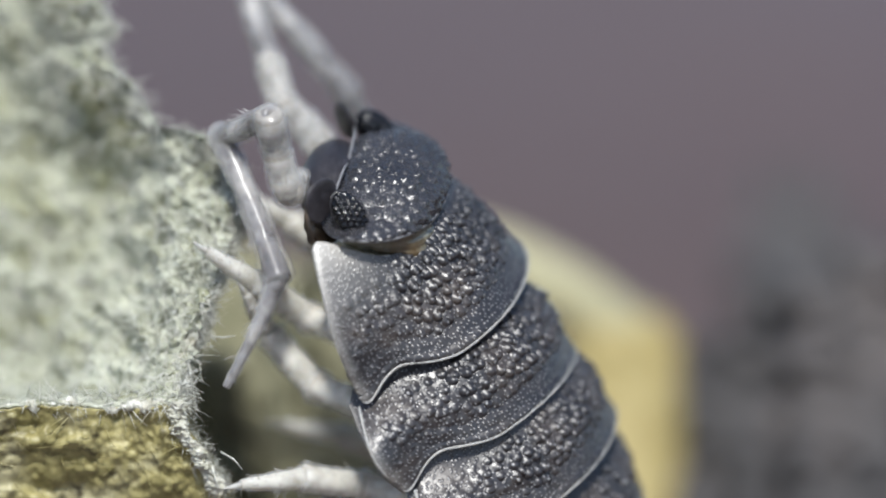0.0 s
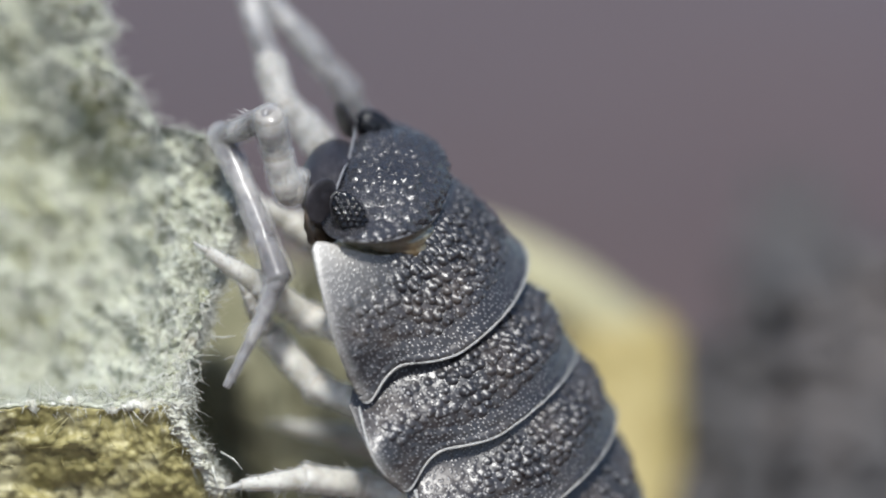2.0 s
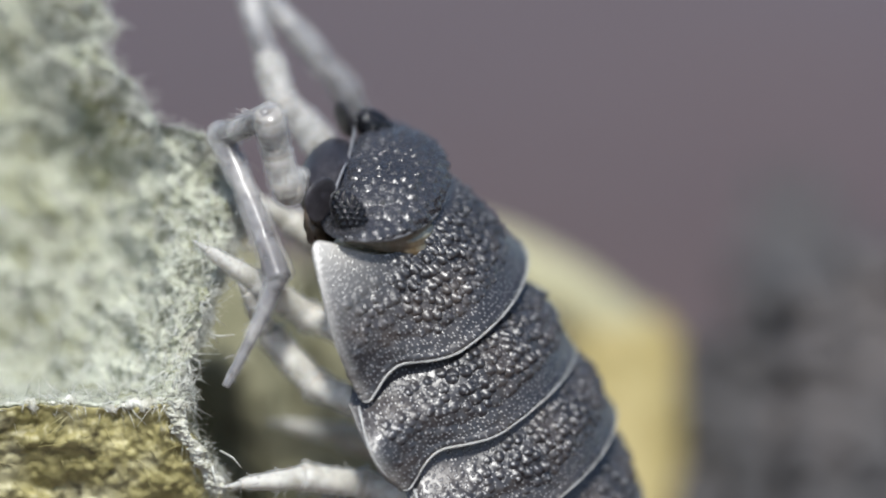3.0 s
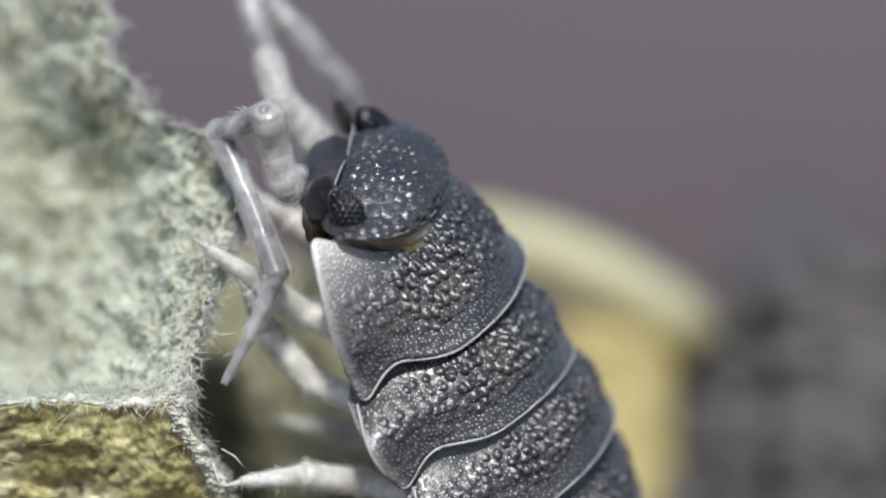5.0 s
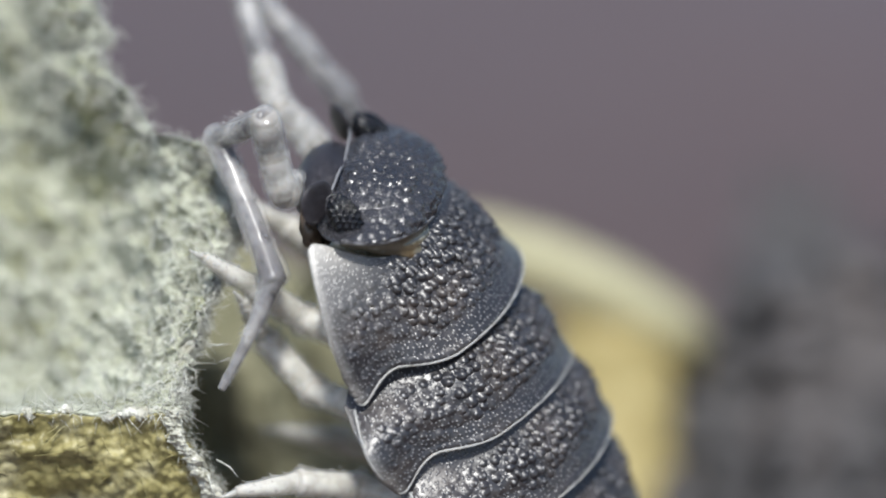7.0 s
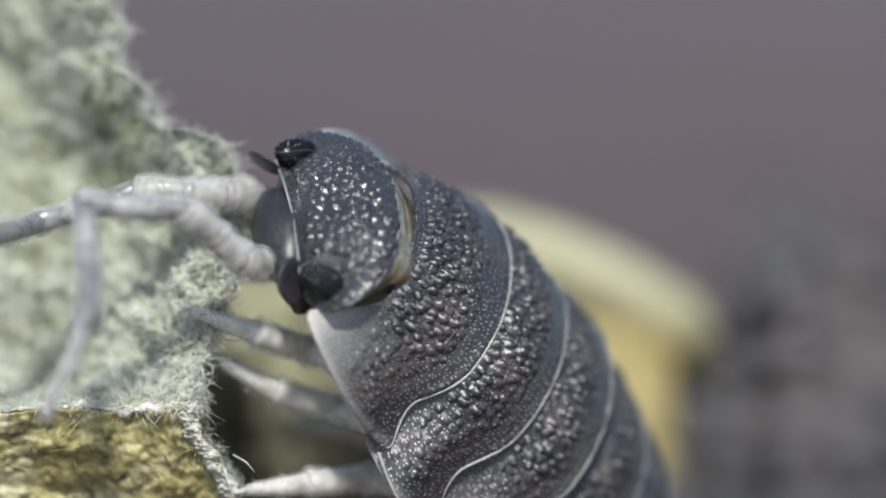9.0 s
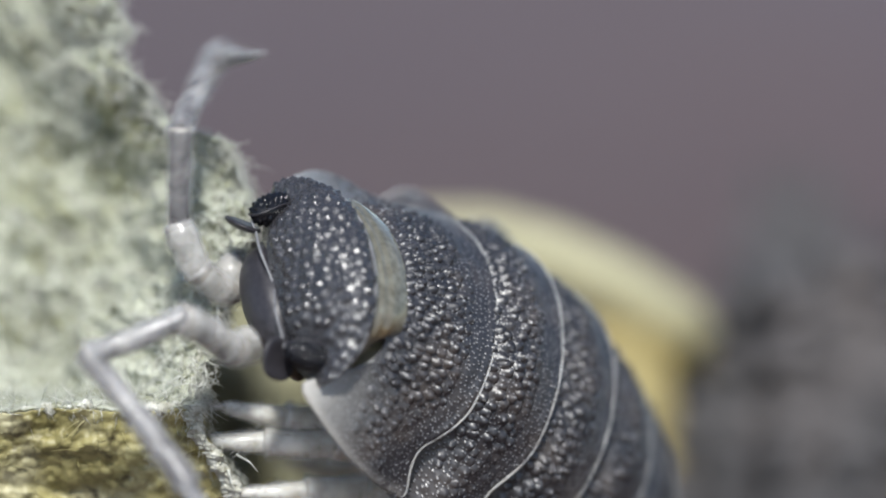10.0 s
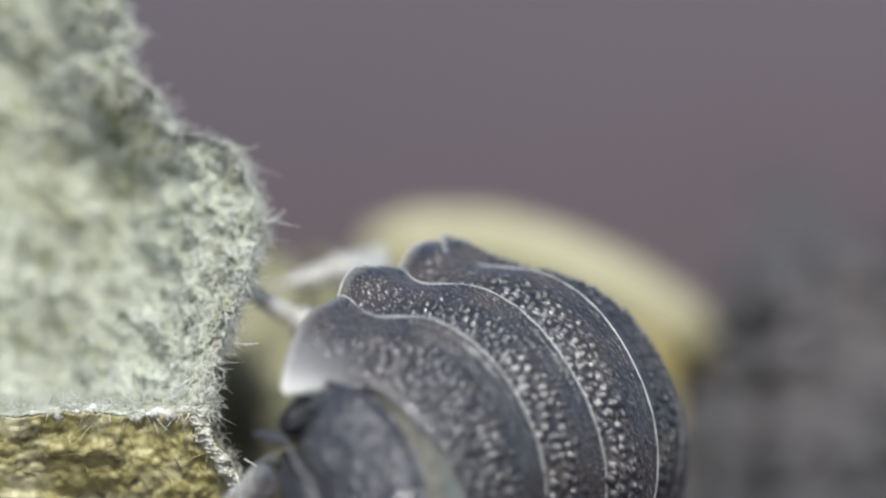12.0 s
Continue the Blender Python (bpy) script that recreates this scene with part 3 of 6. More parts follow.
def head_mesh():
    """The head capsule: a broad dome, widest at its hind rim, narrowing past the eyes to a blunt front; tuberculate above."""
    rng = random.Random(9)
    nr, ns = 150, 280
    a, b = np.meshgrid(np.linspace(0, 1, nr), np.linspace(0, 2 * math.pi, ns, endpoint=False), indexing="ij")
    up = np.sin(b)
    x0, y0, z0 = head_rim(b)
    reach = np.where(up > 0, 0.69, 0.69 - 0.16 * np.abs(up))
    X = x0 + (reach - x0) * np.sin(a * math.pi / 2) ** 0.95
    scale = np.cos(a * math.pi / 2) ** 0.60 * (1 + 0.05 * np.sin(np.clip(a * 3, 0, 1) * math.pi))
    Y = y0 * scale * (1 - 0.29 * ease(0.0, 0.22, a) * np.abs(np.cos(b)) ** 2)
    Z = (z0 - 0.06) * scale + 0.06 - 0.15 * ease(0.3, 1.0, a)
    P = np.stack([X, Y, Z], -1).reshape(-1, 3)
    N = np.stack([(X - 0.05) / 0.7, Y / 1.1, Z / 0.6], -1).reshape(-1, 3)
    N /= np.linalg.norm(N, axis=1)[:, None]
    lift = np.zeros(len(P))
    tries, placed = 0, []
    while len(placed) < 240 and tries < 9000:
        tries += 1
        c = P[rng.randrange(len(P))]
        if c[2] < 0.0 or c[0] < 0.05 or c[2] < 0.14 - 0.2 * abs(c[1]) and c[0] > 0.6 or math.hypot(c[0] - 0.48, abs(c[1]) - 0.95, c[2] - 0.0) < 0.32 or any((c - w) @ (c - w) < 0.104 ** 2 for w in placed):
            continue
        placed.append(c)
        r, hh = rng.uniform(0.048, 0.072), rng.uniform(0.030, 0.056)
        d2 = ((P - c) ** 2).sum(1) / (r * r)
        lift = np.maximum(lift, hh * 1.2 * np.clip(1 - 0.62 * np.sqrt(d2), 0, 1) ** 1.3)
    P = P + N * lift[:, None]
    faces = grid_faces(nr, ns, True)
    # closed behind by a shallow cap
    verts = [tuple(v) for v in P] + [(0.12, 0, 0.1)]
    faces += [((j + 1) % ns, j, len(P)) for j in range(ns)]
    me = mesh_from("head", np.array(verts) * MM, faces, HEAD)
    at = me.attributes.new("pale", "FLOAT", "POINT")
    at.data.foreach_set("value", np.zeros(len(verts), np.float32))
    lay_skin(me, np.append(b.ravel() * 0.95, 0), np.append(a.ravel() * 1.2, 0))
    return me


def head_rim_mesh():
    """The thin pale bead on the hind rim of the head."""
    b = np.linspace(-0.25, math.pi + 0.25, 80)
    line = [Vector(v) for v in np.stack(head_rim(b, 1.005), -1)]
    return Build().add(tube, line, [0.017] * 80, sides=6).mesh("rim", RIDGE_LINE)


def lateral_lobe_mesh(side):
    """A thin rounded flange that juts out in front of the eye, slightly dished, with a rounded edge."""
    centre = Vector((0.72, side * 0.91, -0.24))
    out = Vector((0.76, side * 0.54, -0.36)).normalized()
    along = Vector((0.69, -side * 0.55, 0.49))
    along = (along - out * along.dot(out)).normalized()
    up = out.cross(along) * -side
    verts, n, rings = [], 40, 22
    for i in range(rings + 1):
        a = math.pi * i / rings
        for j in range(n):
            b = 2 * math.pi * j / n
            r = math.sin(a) ** 0.6
            u, w = r * math.cos(b), r * math.sin(b)
            lift = 0.045 * math.cos(a) - 0.05 * (1 - r * r) * 0.5
            verts.append((centre + out * (0.04 + 0.22 * u) + along * 0.26 * w * (1 - 0.18 * u) + up * lift) * MM)
    return mesh_from("lateral_lobe", verts, grid_faces(rings + 1, n, True), LOBE)


def eye_mesh():
    """A compound eye: a black oval whose surface rises in rows of bead-like facets."""
    rx, ry, rz = 0.295, 0.165, 0.180
    verts, faces = ball((0, 0, 0), (rx, ry, rz), rings=56, sides=88)
    out = []
    for v in verts:
        # hexagonal rows of facets in the plane of the eye
        row = round(v.z / 0.062)
        x = v.x - (0.036 if row % 2 else 0.0)
        col = round(x / 0.072)
        d2 = ((x - col * 0.072) ** 2 + (v.z - row * 0.062) ** 2) / 0.027 ** 2
        inside = 1 - (v.x / rx) ** 2 - (v.z / rz) ** 2
        up = 0.028 * max(0.0, 1 - d2) ** 0.6 if inside > 0.12 else 0.0
        n = Vector((v.x / rx ** 2, v.y / ry ** 2, v.z / rz ** 2)).normalized()
        out.append(v + n * up)
    return mesh_from("eye", [v * MM for v in out], faces, EYE)


def rod(length, r0, r1, mat, name, spines=0, seed=1, swell=0.0, knob=False, core=0.8, joint=0, blunt=3.6):
    """A limb article along +x from the origin: slightly swollen, with end collar and spines."""
    rng = random.Random(seed)
    path, rad = [], []
    total = length + 0.15
    ends = [0.0, 0.03, 0.10, 0.22, 0.40]
    stops = [e * r0 for e in ends] + [0.5 * r0 + (total - 0.5 * (r0 + r1)) * k / 11 for k in range(12)] + [total - e * r1 for e in reversed(ends)]
    for d in stops:
        t = d / total
        path.append(Vector((d - 0.085, 0.02 * length * math.sin(t * 3.1), 0)))
        r = r0 + (r1 - r0) * t + swell * math.sin(math.pi * t)
        if knob:
            r *= 1 + 0.16 * float(ease(0.80, 0.90, t))
        r *= 1 + 0.12 * noise.noise(Vector((t * 4, seed * 1.7, 0)))
        r *= math.sqrt(max(0.02, 1 - (1 - min(1.0, blunt * d / r0)) ** 2))
        r *= math.sqrt(max(0.02, 1 - (1 - min(1.0, blunt * (total - d) / max(r1, 0.02))) ** 2))
        rad.append(r)
    b = Build().add(tube, path, rad, sides=16)
    b.v = [v * 1.0 + Vector((0, 1, 1)) * 0.16 * r0 * noise.noise(v * 6 + Vector((seed, 0, 0))) for v in b.v]
    for _ in range(spines):
        t = rng.uniform(0.15, 0.98)
        a = rng.uniform(0, 2 * math.pi)
        r = r0 + (r1 - r0) * t
        p = Vector((t * length, math.cos(a) * r * 0.9, math.sin(a) * r * 0.9))
        d = Vector((1.1, math.cos(a), math.sin(a)))
        b.add(fibre, p, d, rng.uniform(0.05, 0.12), 0.009, rng)
    skin = len(b.f)
    b.add(tube, path[1:-1], [q * core for q in rad[1:-1]], sides=12)
    me = b.mesh(name, CUTICLE)
    me.materials.append(mat)
    me.materials.append(JOINT)
    rings = len(path) - 3
    slots = [0] * skin + [2 if joint and i // 12 >= rings - joint else 1 for i in range(len(b.f) - skin)]
    me.polygons.foreach_set("material_index", slots)
    return me


ANTENNA = [(0.42, 0.20, 0.21), (0.46, 0.19, 0.18), (0.54, 0.17, 0.19), (1.15, 0.16, 0.16), (1.85, 0.155, 0.18), (1.3, 0.145, 0.05)]   # length, radius at start, radius at end (mm) of the articles from the base outwards
LEG = [(0.95, 0.18, 0.18), (0.75, 0.18, 0.165), (0.72, 0.155, 0.065), (0.2, 0.040, 0.008)]


def make_antenna(louse):
    base = None
    made = []
    for i, (ln, r0, r1) in enumerate(ANTENNA):
        mat = LIMB if i < 3 else LIMB_GREY
        nm = "antenna" if i == 0 else ("flagellum" if i == len(ANTENNA) - 1 else "antenna_article")
        me = rod(ln, r0, r1, mat, nm, spines=0 if i < 3 else 26, seed=70 + i, swell=0.03 if i < 3 else 0.0, knob=2 < i < 5, core=0.80 if i < 3 else 0.74, joint=(4, 5, 4, 3, 0, 0)[i], blunt=7.0 if i < 3 else 3.6)
        ob = part(nm, me, base or louse, "pale translucent jointed antenna" if i == 0 else "")
        base = base or ob
        made.append(ob)
    return made


def make_leg(louse):
    base = None
    made = []
    for i, (ln, r0, r1) in enumerate(LEG):
        nm = "leg" if i == 0 else ("claw" if i == len(LEG) - 1 else "leg_article")
        me = rod(ln, r0, r1, LEG_PALE, nm, spines=(4, 30, 44, 14)[i], seed=90 + i, swell=0.02, knob=i < 2)
        ob = part(nm, me, base or louse, "pale translucent leg with fine spines" if i == 0 else "")
        base = base or ob
        made.append(ob)
    return made


def make_woodlouse():
    louse = thing("woodlouse", "slate grey woodlouse with rough tuberculate plates climbing a bark edge", "woodlouse")
    made = {}
    for k in range(1, 8):
        fine = k <= 4
        ob = part("tergite", plate_mesh(k, 380 if fine else 160, 100 if fine else 40), louse, "rough slate grey back plate with pale margin" if k == 1 else "")
        s = ob.modifiers.new("thick", "SOLIDIFY")
        s.thickness, s.offset = 0.035 * MM, -1
        part("margin", margin_mesh(k), ob, "pale translucent margin")
        part("sternite", sternite_mesh(k), ob, "yellowish grey soft underside")
        made["s%d" % k] = ob
    # the two hindmost free plates and the tail follow the fifth in one curve
    step = Matrix.Identity(4)
    for k in (6, 7):
        step = step @ Matrix.Translation(Vector((-G["L"], 0, -0.02)) * MM) @ pose(0, 0, 0, 0, -9, 0)
        made["s%d" % k].matrix_basis = step
    W, ARC = half_width(7), radians(82)
    for i in range(5):
        step = step @ Matrix.Translation(Vector((-0.34, 0, -0.01)) * MM) @ pose(0, 0, 0, 0, -5, 0)
        w = W * (0.80 - 0.11 * i)
        rows = []
        for x in (0.0, 0.2, 0.42):
            for t in np.linspace(-1, 1, 40):
                y, z = w * math.sin(t * ARC), w * 0.62 * math.cos(t * ARC)
                rows.append(Vector((x - 0.25 * abs(t) ** 3 * (x < 0.1), y, z)) * MM)
        ob = part("tail_plate", mesh_from("tail_plate", rows, grid_faces(3, 40), SHELL), louse, m=step)
        s = ob.modifiers.new("thick", "SOLIDIFY")
        s.thickness, s.offset = 0.04 * MM, -1
    b = Build().add(ball, (-0.2, 0, 0.2), (0.55, 0.42, 0.22), rings=12, sides=20)
    part("telson", b.mesh("telson", SHELL), louse, m=step)
    b = Build().add(ball, (-1.2, 0, 0.12), (1.7, W * 0.72, 0.5), rings=14, sides=24)
    part("hind_body", b.mesh("hind_body", BELLY), louse, "yellowish grey soft underside", m=made["s7"].matrix_basis)

    head = part("head", head_mesh(), louse, "dark knobbly head with black eyes")
    for side in (1, -1):
        long = Vector((-0.49, side * 0.20, 0.15)).normalized()
        outward = Vector((0.35, side * 0.76, 0.42))
        outward = (outward - long * outward.dot(long)).normalized() * side
        m = Matrix((long, outward, long.cross(outward))).transposed().to_4x4()
        m.translation = Vector((0.515, side * 1.00, 0.025)) * MM
        eye = part("eye", eye_mesh(), head, "black faceted compound eye", m)
        ring = []
        for i in range(41):
            a = 2 * math.pi * i / 40
            ring.append(Vector((0.300 * math.cos(a), side * (0.02 + 0.01 * math.sin(3 * a)), 0.178 * math.sin(a))))
        part("eye_rim", Build().add(tube, ring, [0.013] * 41, sides=8).mesh("eye_rim", LOBE), eye, "thin grey rim")
        part("lateral_lobe", lateral_lobe_mesh(side), head, "small grey rounded lobe")
    line = [frontal_line(t) + Vector((0.055, 0, 0.03)) for t in np.linspace(-0.97, 0.97, 44)]
    part("frontal_ridge", Build().add(tube, line, [0.017] * 44, sides=7).mesh("frontal_ridge", RIDGE_LINE), head)
    part("rim", head_rim_mesh(), head, "thin pale hind rim")
    b = Build().add(ball, (0.48, 0, -0.36), (0.36, 0.74, 0.36), rings=24, sides=40, lumps=0.05, seed=2)
    part("face", b.mesh("face", LOBE), head, "smooth dark brow")
    for side in (1, -1):
        b = Build().add(ball, (0.28, side * 0.58, -0.47), (0.30, 0.36, 0.16), rings=14, sides=20, lumps=0.2, seed=5 + side)
        part("maxilliped", b.mesh("maxilliped", MOUTH), head, "brown mouthpart")
    verts = []
    b = np.linspace(-0.35, math.pi + 0.35, 60)
    high = np.clip(np.sin(b), 0, 1) ** 1.5
    for x, top, low in ((0.02, 0.95, 0.95), (-0.03, 0.985, 0.96), (-0.06, 0.975, 0.94), (-0.09, 0.925, 0.91), (-0.13, 0.955, 0.89), (-0.17, 0.965, 0.87), (-0.21, 0.925, 0.82), (-0.25, 0.955, 0.80), (-0.30, 0.950, 0.75), (-0.36, 0.945, 0.69), (-0.48, 0.92, 0.62), (-0.75, 0.82, 0.52)):
        rx, ry, rz = head_rim(b, low + (top - low) * high)
        ry = ry * (1 + 0.22 * float(ease(0.05, 0.34, -x)) * ease(0.50, 0.85, np.sin(b)))
        verts += [Vector((x + u, v, w)) * MM for u, v, w in zip(rx, ry, rz)]
    part("neck_membrane", mesh_from("neck_membrane", verts, grid_faces(12, 60), NECK), head, "glossy yellowish membrane")
    made["head"] = head
    for nm in ("aL", "aR"):
        made[nm] = make_antenna(louse)
    for nm in ('l1', 'l2', 'l3', 'r1', 'r2'):
        made[nm] = make_leg(louse)
    made["root"] = louse
    return made


make_ground()
bark = make_bark()
straw = make_straw()
chip = make_chip()
soil = lump("soil_clod", "dark crumbly soil clod", "soil", (4.9, -4.9, -10.5), (2.3, 4.6, 2.6), SOIL, 1.3, lumps=0.30, grains=1100, grain_size=0.42)
soil_far = lump("soil_clod", "dark soil crumb heap", "soil", (6.3, -4.6, -15.0), (2.0, 4.6, 1.8), SOIL, 4.1, lumps=0.28, grains=700, grain_size=0.42)
lump("soil_clod", "dark upright soil crumb", "soil", (4.6, -3.6, -15.5), (0.95, 4.6, 0.8), SOIL, 7.7, lumps=0.25, grains=160, grain_size=0.30)
humus = lump("humus_lump", "olive brown rotten humus lump", "humus", (-1.7, -5.0, -6.2), (2.5, 4.3, 2.2), HUMUS, 2.2, grains=220, grain_size=0.35)
woodlouse = make_woodlouse()


def at(x, y, z, a, b, c):
    """A pose from millimetres and degrees."""
    return pose(x * MM, y * MM, z * MM, a, b, c)


def shift_soil(ob, centre, before, after):
    """The litter behind gives way sideways a little (mm) while the straw slips."""
    x, y, z = (STAGE @ (Vector(centre) * MM)) / MM
    walk(ob, [(t, at(x + d, y, z, 90 - TILT, 0, 0)) for t, d in ((0, before), (3.2, before), (4.8, 0.0), (12, after))])


def motions():
    walk(woodlouse["root"], [
        (0, at(0.896, 1.245, 3.309, -60.1, -70.4, -125.2)),
        (2.3, at(0.896, 1.245, 3.309, -60.1, -70.4, -125.2)),
        (3.2, at(0.890, 1.248, 3.322, -60.1, -70.4, -125.2)),
        (4.8, at(0.877, 1.252, 3.341, -60.1, -70.4, -125.2)),
        (5.8, at(0.871, 1.253, 3.347, -60.1, -70.4, -125.2)),
        (5.95, at(0.884, 1.229, 3.234, -60.1, -70.4, -125.2)),
        (6.2, at(0.877, 1.234, 3.259, -60.1, -70.4, -125.2)),
        (6.5, at(0.871, 1.238, 3.278, -60.1, -70.4, -125.2)),
        (7.2, at(0.839, 1.241, 3.291, -60.1, -70.4, -125.2)),
        (8.8, at(1.013, 2.127, 3.955, -58.1, -54.6, -120.4)),
        (9.5, at(1.048, 2.201, 4.079, -68.0, -51.6, -113.8)),
        (10, at(1.061, 2.188, 4.237, -70.2, -48.3, -112.2)),
        (10.5, at(1.081, 2.179, 4.306, -57.5, -45.1, -117.0)),
        (11, at(1.065, 2.149, 4.592, -68.7, -34.4, -108.2)),
        (11.5, at(0.892, 1.916, 5.443, -44.6, -23.6, -103.1)),
        (12, at(1.065, 1.239, 5.222, -58.3, -23.5, -96.3))])
    walk(woodlouse["s1"], [
        (0, at(3.789, -0.422, -0.682, -8.2, 12.0, -0.8)),
        (2.3, at(3.789, -0.422, -0.682, -8.2, 12.0, -0.8)),
        (3.2, at(3.789, -0.422, -0.682, -8.2, 12.0, -0.8)),
        (4.8, at(3.789, -0.422, -0.682, -8.2, 12.0, -0.8)),
        (5.8, at(3.789, -0.422, -0.682, -8.2, 12.0, -0.8)),
        (5.95, at(3.789, -0.422, -0.682, -8.2, 12.0, -0.8)),
        (6.2, at(3.789, -0.422, -0.682, -8.2, 12.0, -0.8)),
        (6.5, at(3.789, -0.422, -0.682, -8.2, 12.0, -0.8)),
        (7.2, at(3.789, -0.422, -0.682, -8.2, 12.0, -0.8)),
        (8.8, at(3.630, -0.293, -0.554, -9.5, 13.8, 1.5)),
        (9.5, at(3.680, -0.352, -0.688, -3.7, 16.7, 2.9)),
        (10, at(3.359, -0.071, -0.898, 1.3, 21.6, 7.1)),
        (10.5, at(3.429, -0.185, -0.731, -7.6, 22.3, 5.8)),
        (11, at(3.052, -0.385, -0.943, 0.8, 24.8, 3.4)),
        (11.5, at(2.790, -0.235, -0.966, -19.9, 29.3, -2.4)),
        (12, at(2.622, 0.018, -1.192, -4.0, 36.4, 9.8))])
    walk(woodlouse["s2"], [
        (0, at(2.516, -0.131, -0.343, -9.7, 18.0, -10.5)),
        (2.3, at(2.516, -0.131, -0.343, -9.7, 18.0, -10.5)),
        (3.2, at(2.516, -0.131, -0.343, -9.7, 18.0, -10.5)),
        (4.8, at(2.516, -0.131, -0.343, -9.7, 18.0, -10.5)),
        (5.8, at(2.516, -0.131, -0.343, -9.7, 18.0, -10.5)),
        (5.95, at(2.516, -0.131, -0.343, -9.7, 18.0, -10.5)),
        (6.2, at(2.516, -0.131, -0.343, -9.7, 18.0, -10.5)),
        (6.5, at(2.516, -0.131, -0.343, -9.7, 18.0, -10.5)),
        (7.2, at(2.516, -0.131, -0.343, -9.7, 18.0, -10.5)),
        (8.8, at(2.609, -0.164, -0.233, -12.7, 15.1, -1.0)),
        (9.5, at(2.565, -0.127, -0.295, -6.3, 19.2, -5.1)),
        (10, at(2.400, -0.136, -0.275, -1.5, 29.6, 6.6)),
        (10.5, at(2.309, -0.161, -0.200, -13.6, 29.5, 1.6)),
        (11, at(2.045, -0.172, -0.258, -1.4, 35.1, -6.8)),
        (11.5, at(1.906, -0.025, -0.256, -16.4, 40.2, -9.9)),
        (12, at(1.783, -0.026, -0.336, 1.4, 48.7, 6.3))])
    walk(woodlouse["s3"], [
        (0, at(1.703, -0.059, -0.100, -4.6, 16.0, -5.2)),
        (2.3, at(1.703, -0.059, -0.100, -4.6, 16.0, -5.2)),
        (3.2, at(1.703, -0.059, -0.100, -4.6, 16.0, -5.2)),
        (4.8, at(1.703, -0.059, -0.100, -4.6, 16.0, -5.2)),
        (5.8, at(1.703, -0.059, -0.100, -4.6, 16.0, -5.2)),
        (5.95, at(1.703, -0.059, -0.100, -4.6, 16.0, -5.2)),
        (6.2, at(1.703, -0.059, -0.100, -4.6, 16.0, -5.2)),
        (6.5, at(1.703, -0.059, -0.100, -4.6, 16.0, -5.2)),
        (7.2, at(1.703, -0.059, -0.100, -4.6, 16.0, -5.2)),
        (8.8, at(1.699, -0.086, -0.022, -6.7, 16.3, 1.4)),
        (9.5, at(1.713, -0.093, -0.103, -6.1, 13.9, -1.5)),
        (10, at(1.554, -0.088, -0.096, -11.6, 20.5, 4.3)),
        (10.5, at(1.498, -0.063, -0.029, -11.1, 18.8, -3.0)),
        (11, at(1.426, -0.096, -0.071, -9.7, 18.2, -7.7)),
        (11.5, at(1.323, -0.064, 0.144, 0.2, 38.1, 4.0)),
        (12, at(1.195, 0.064, 0.115, -3.9, 40.5, -1.3))])
    walk(woodlouse["s4"], [
        (0, at(0.882, -0.009, -0.009, 0.3, 7.7, -2.8)),
        (2.3, at(0.882, -0.009, -0.009, 0.3, 7.7, -2.8)),
        (3.2, at(0.882, -0.009, -0.009, 0.3, 7.7, -2.8)),
        (4.8, at(0.882, -0.009, -0.009, 0.3, 7.7, -2.8)),
        (5.8, at(0.882, -0.009, -0.009, 0.3, 7.7, -2.8)),
        (5.95, at(0.882, -0.009, -0.009, 0.3, 7.7, -2.8)),
        (6.2, at(0.882, -0.009, -0.009, 0.3, 7.7, -2.8)),
        (6.5, at(0.882, -0.009, -0.009, 0.3, 7.7, -2.8)),
        (7.2, at(0.882, -0.009, -0.009, 0.3, 7.7, -2.8)),
        (8.8, at(0.852, -0.042, 0.018, -3.5, 6.6, 1.4)),
        (9.5, at(0.837, -0.038, -0.009, -2.7, 3.6, -0.3)),
        (10, at(0.803, -0.042, -0.009, -3.2, 7.1, 1.7)),
        (10.5, at(0.871, -0.037, 0.042, -4.5, 6.7, -0.6)),
        (11, at(0.722, -0.019, 0.017, -7.5, 4.8, -2.5)),
        (11.5, at(0.743, -0.024, 0.036, 2.1, 7.9, 0.6)),
        (12, at(0.708, -0.017, 0.057, -6.1, 5.2, -0.3))])
    walk(woodlouse["head"], [
        (0, at(5.177, -0.386, -0.708, -4.5, 6.8, -0.4)),
        (2.3, at(5.177, -0.386, -0.708, -4.5, 6.8, -0.4)),
        (3.2, at(5.177, -0.386, -0.708, -4.5, 6.8, -0.4)),
        (4.8, at(5.177, -0.386, -0.708, -4.5, 6.8, -0.4)),
        (5.8, at(5.177, -0.386, -0.708, -4.5, 6.8, -0.4)),
        (5.95, at(5.177, -0.386, -0.708, -4.5, 6.8, -0.4)),
        (6.2, at(5.177, -0.386, -0.708, -4.5, 6.8, -0.4)),
        (6.5, at(5.177, -0.386, -0.708, -4.5, 6.8, -0.4)),
        (7.2, at(5.177, -0.386, -0.708, -4.5, 6.8, -0.4)),
        (8.8, at(5.093, -0.182, -0.773, 1.0, 21.6, 5.2)),
        (9.5, at(5.114, -0.172, -0.954, 6.2, 23.0, 4.8)),
        (10, at(4.775, 0.112, -1.218, 10.2, 38.2, 14.5)),
        (10.5, at(4.848, 0.029, -1.067, 3.2, 40.5, 10.4)),
        (11, at(4.398, -0.350, -1.366, 15.5, 45.3, 11.9)),
        (11.5, at(4.238, -0.207, -1.448, -21.1, 42.7, -18.8)),
        (12, at(4.077, 0.367, -1.911, -5.8, 40.0, -16.3))])
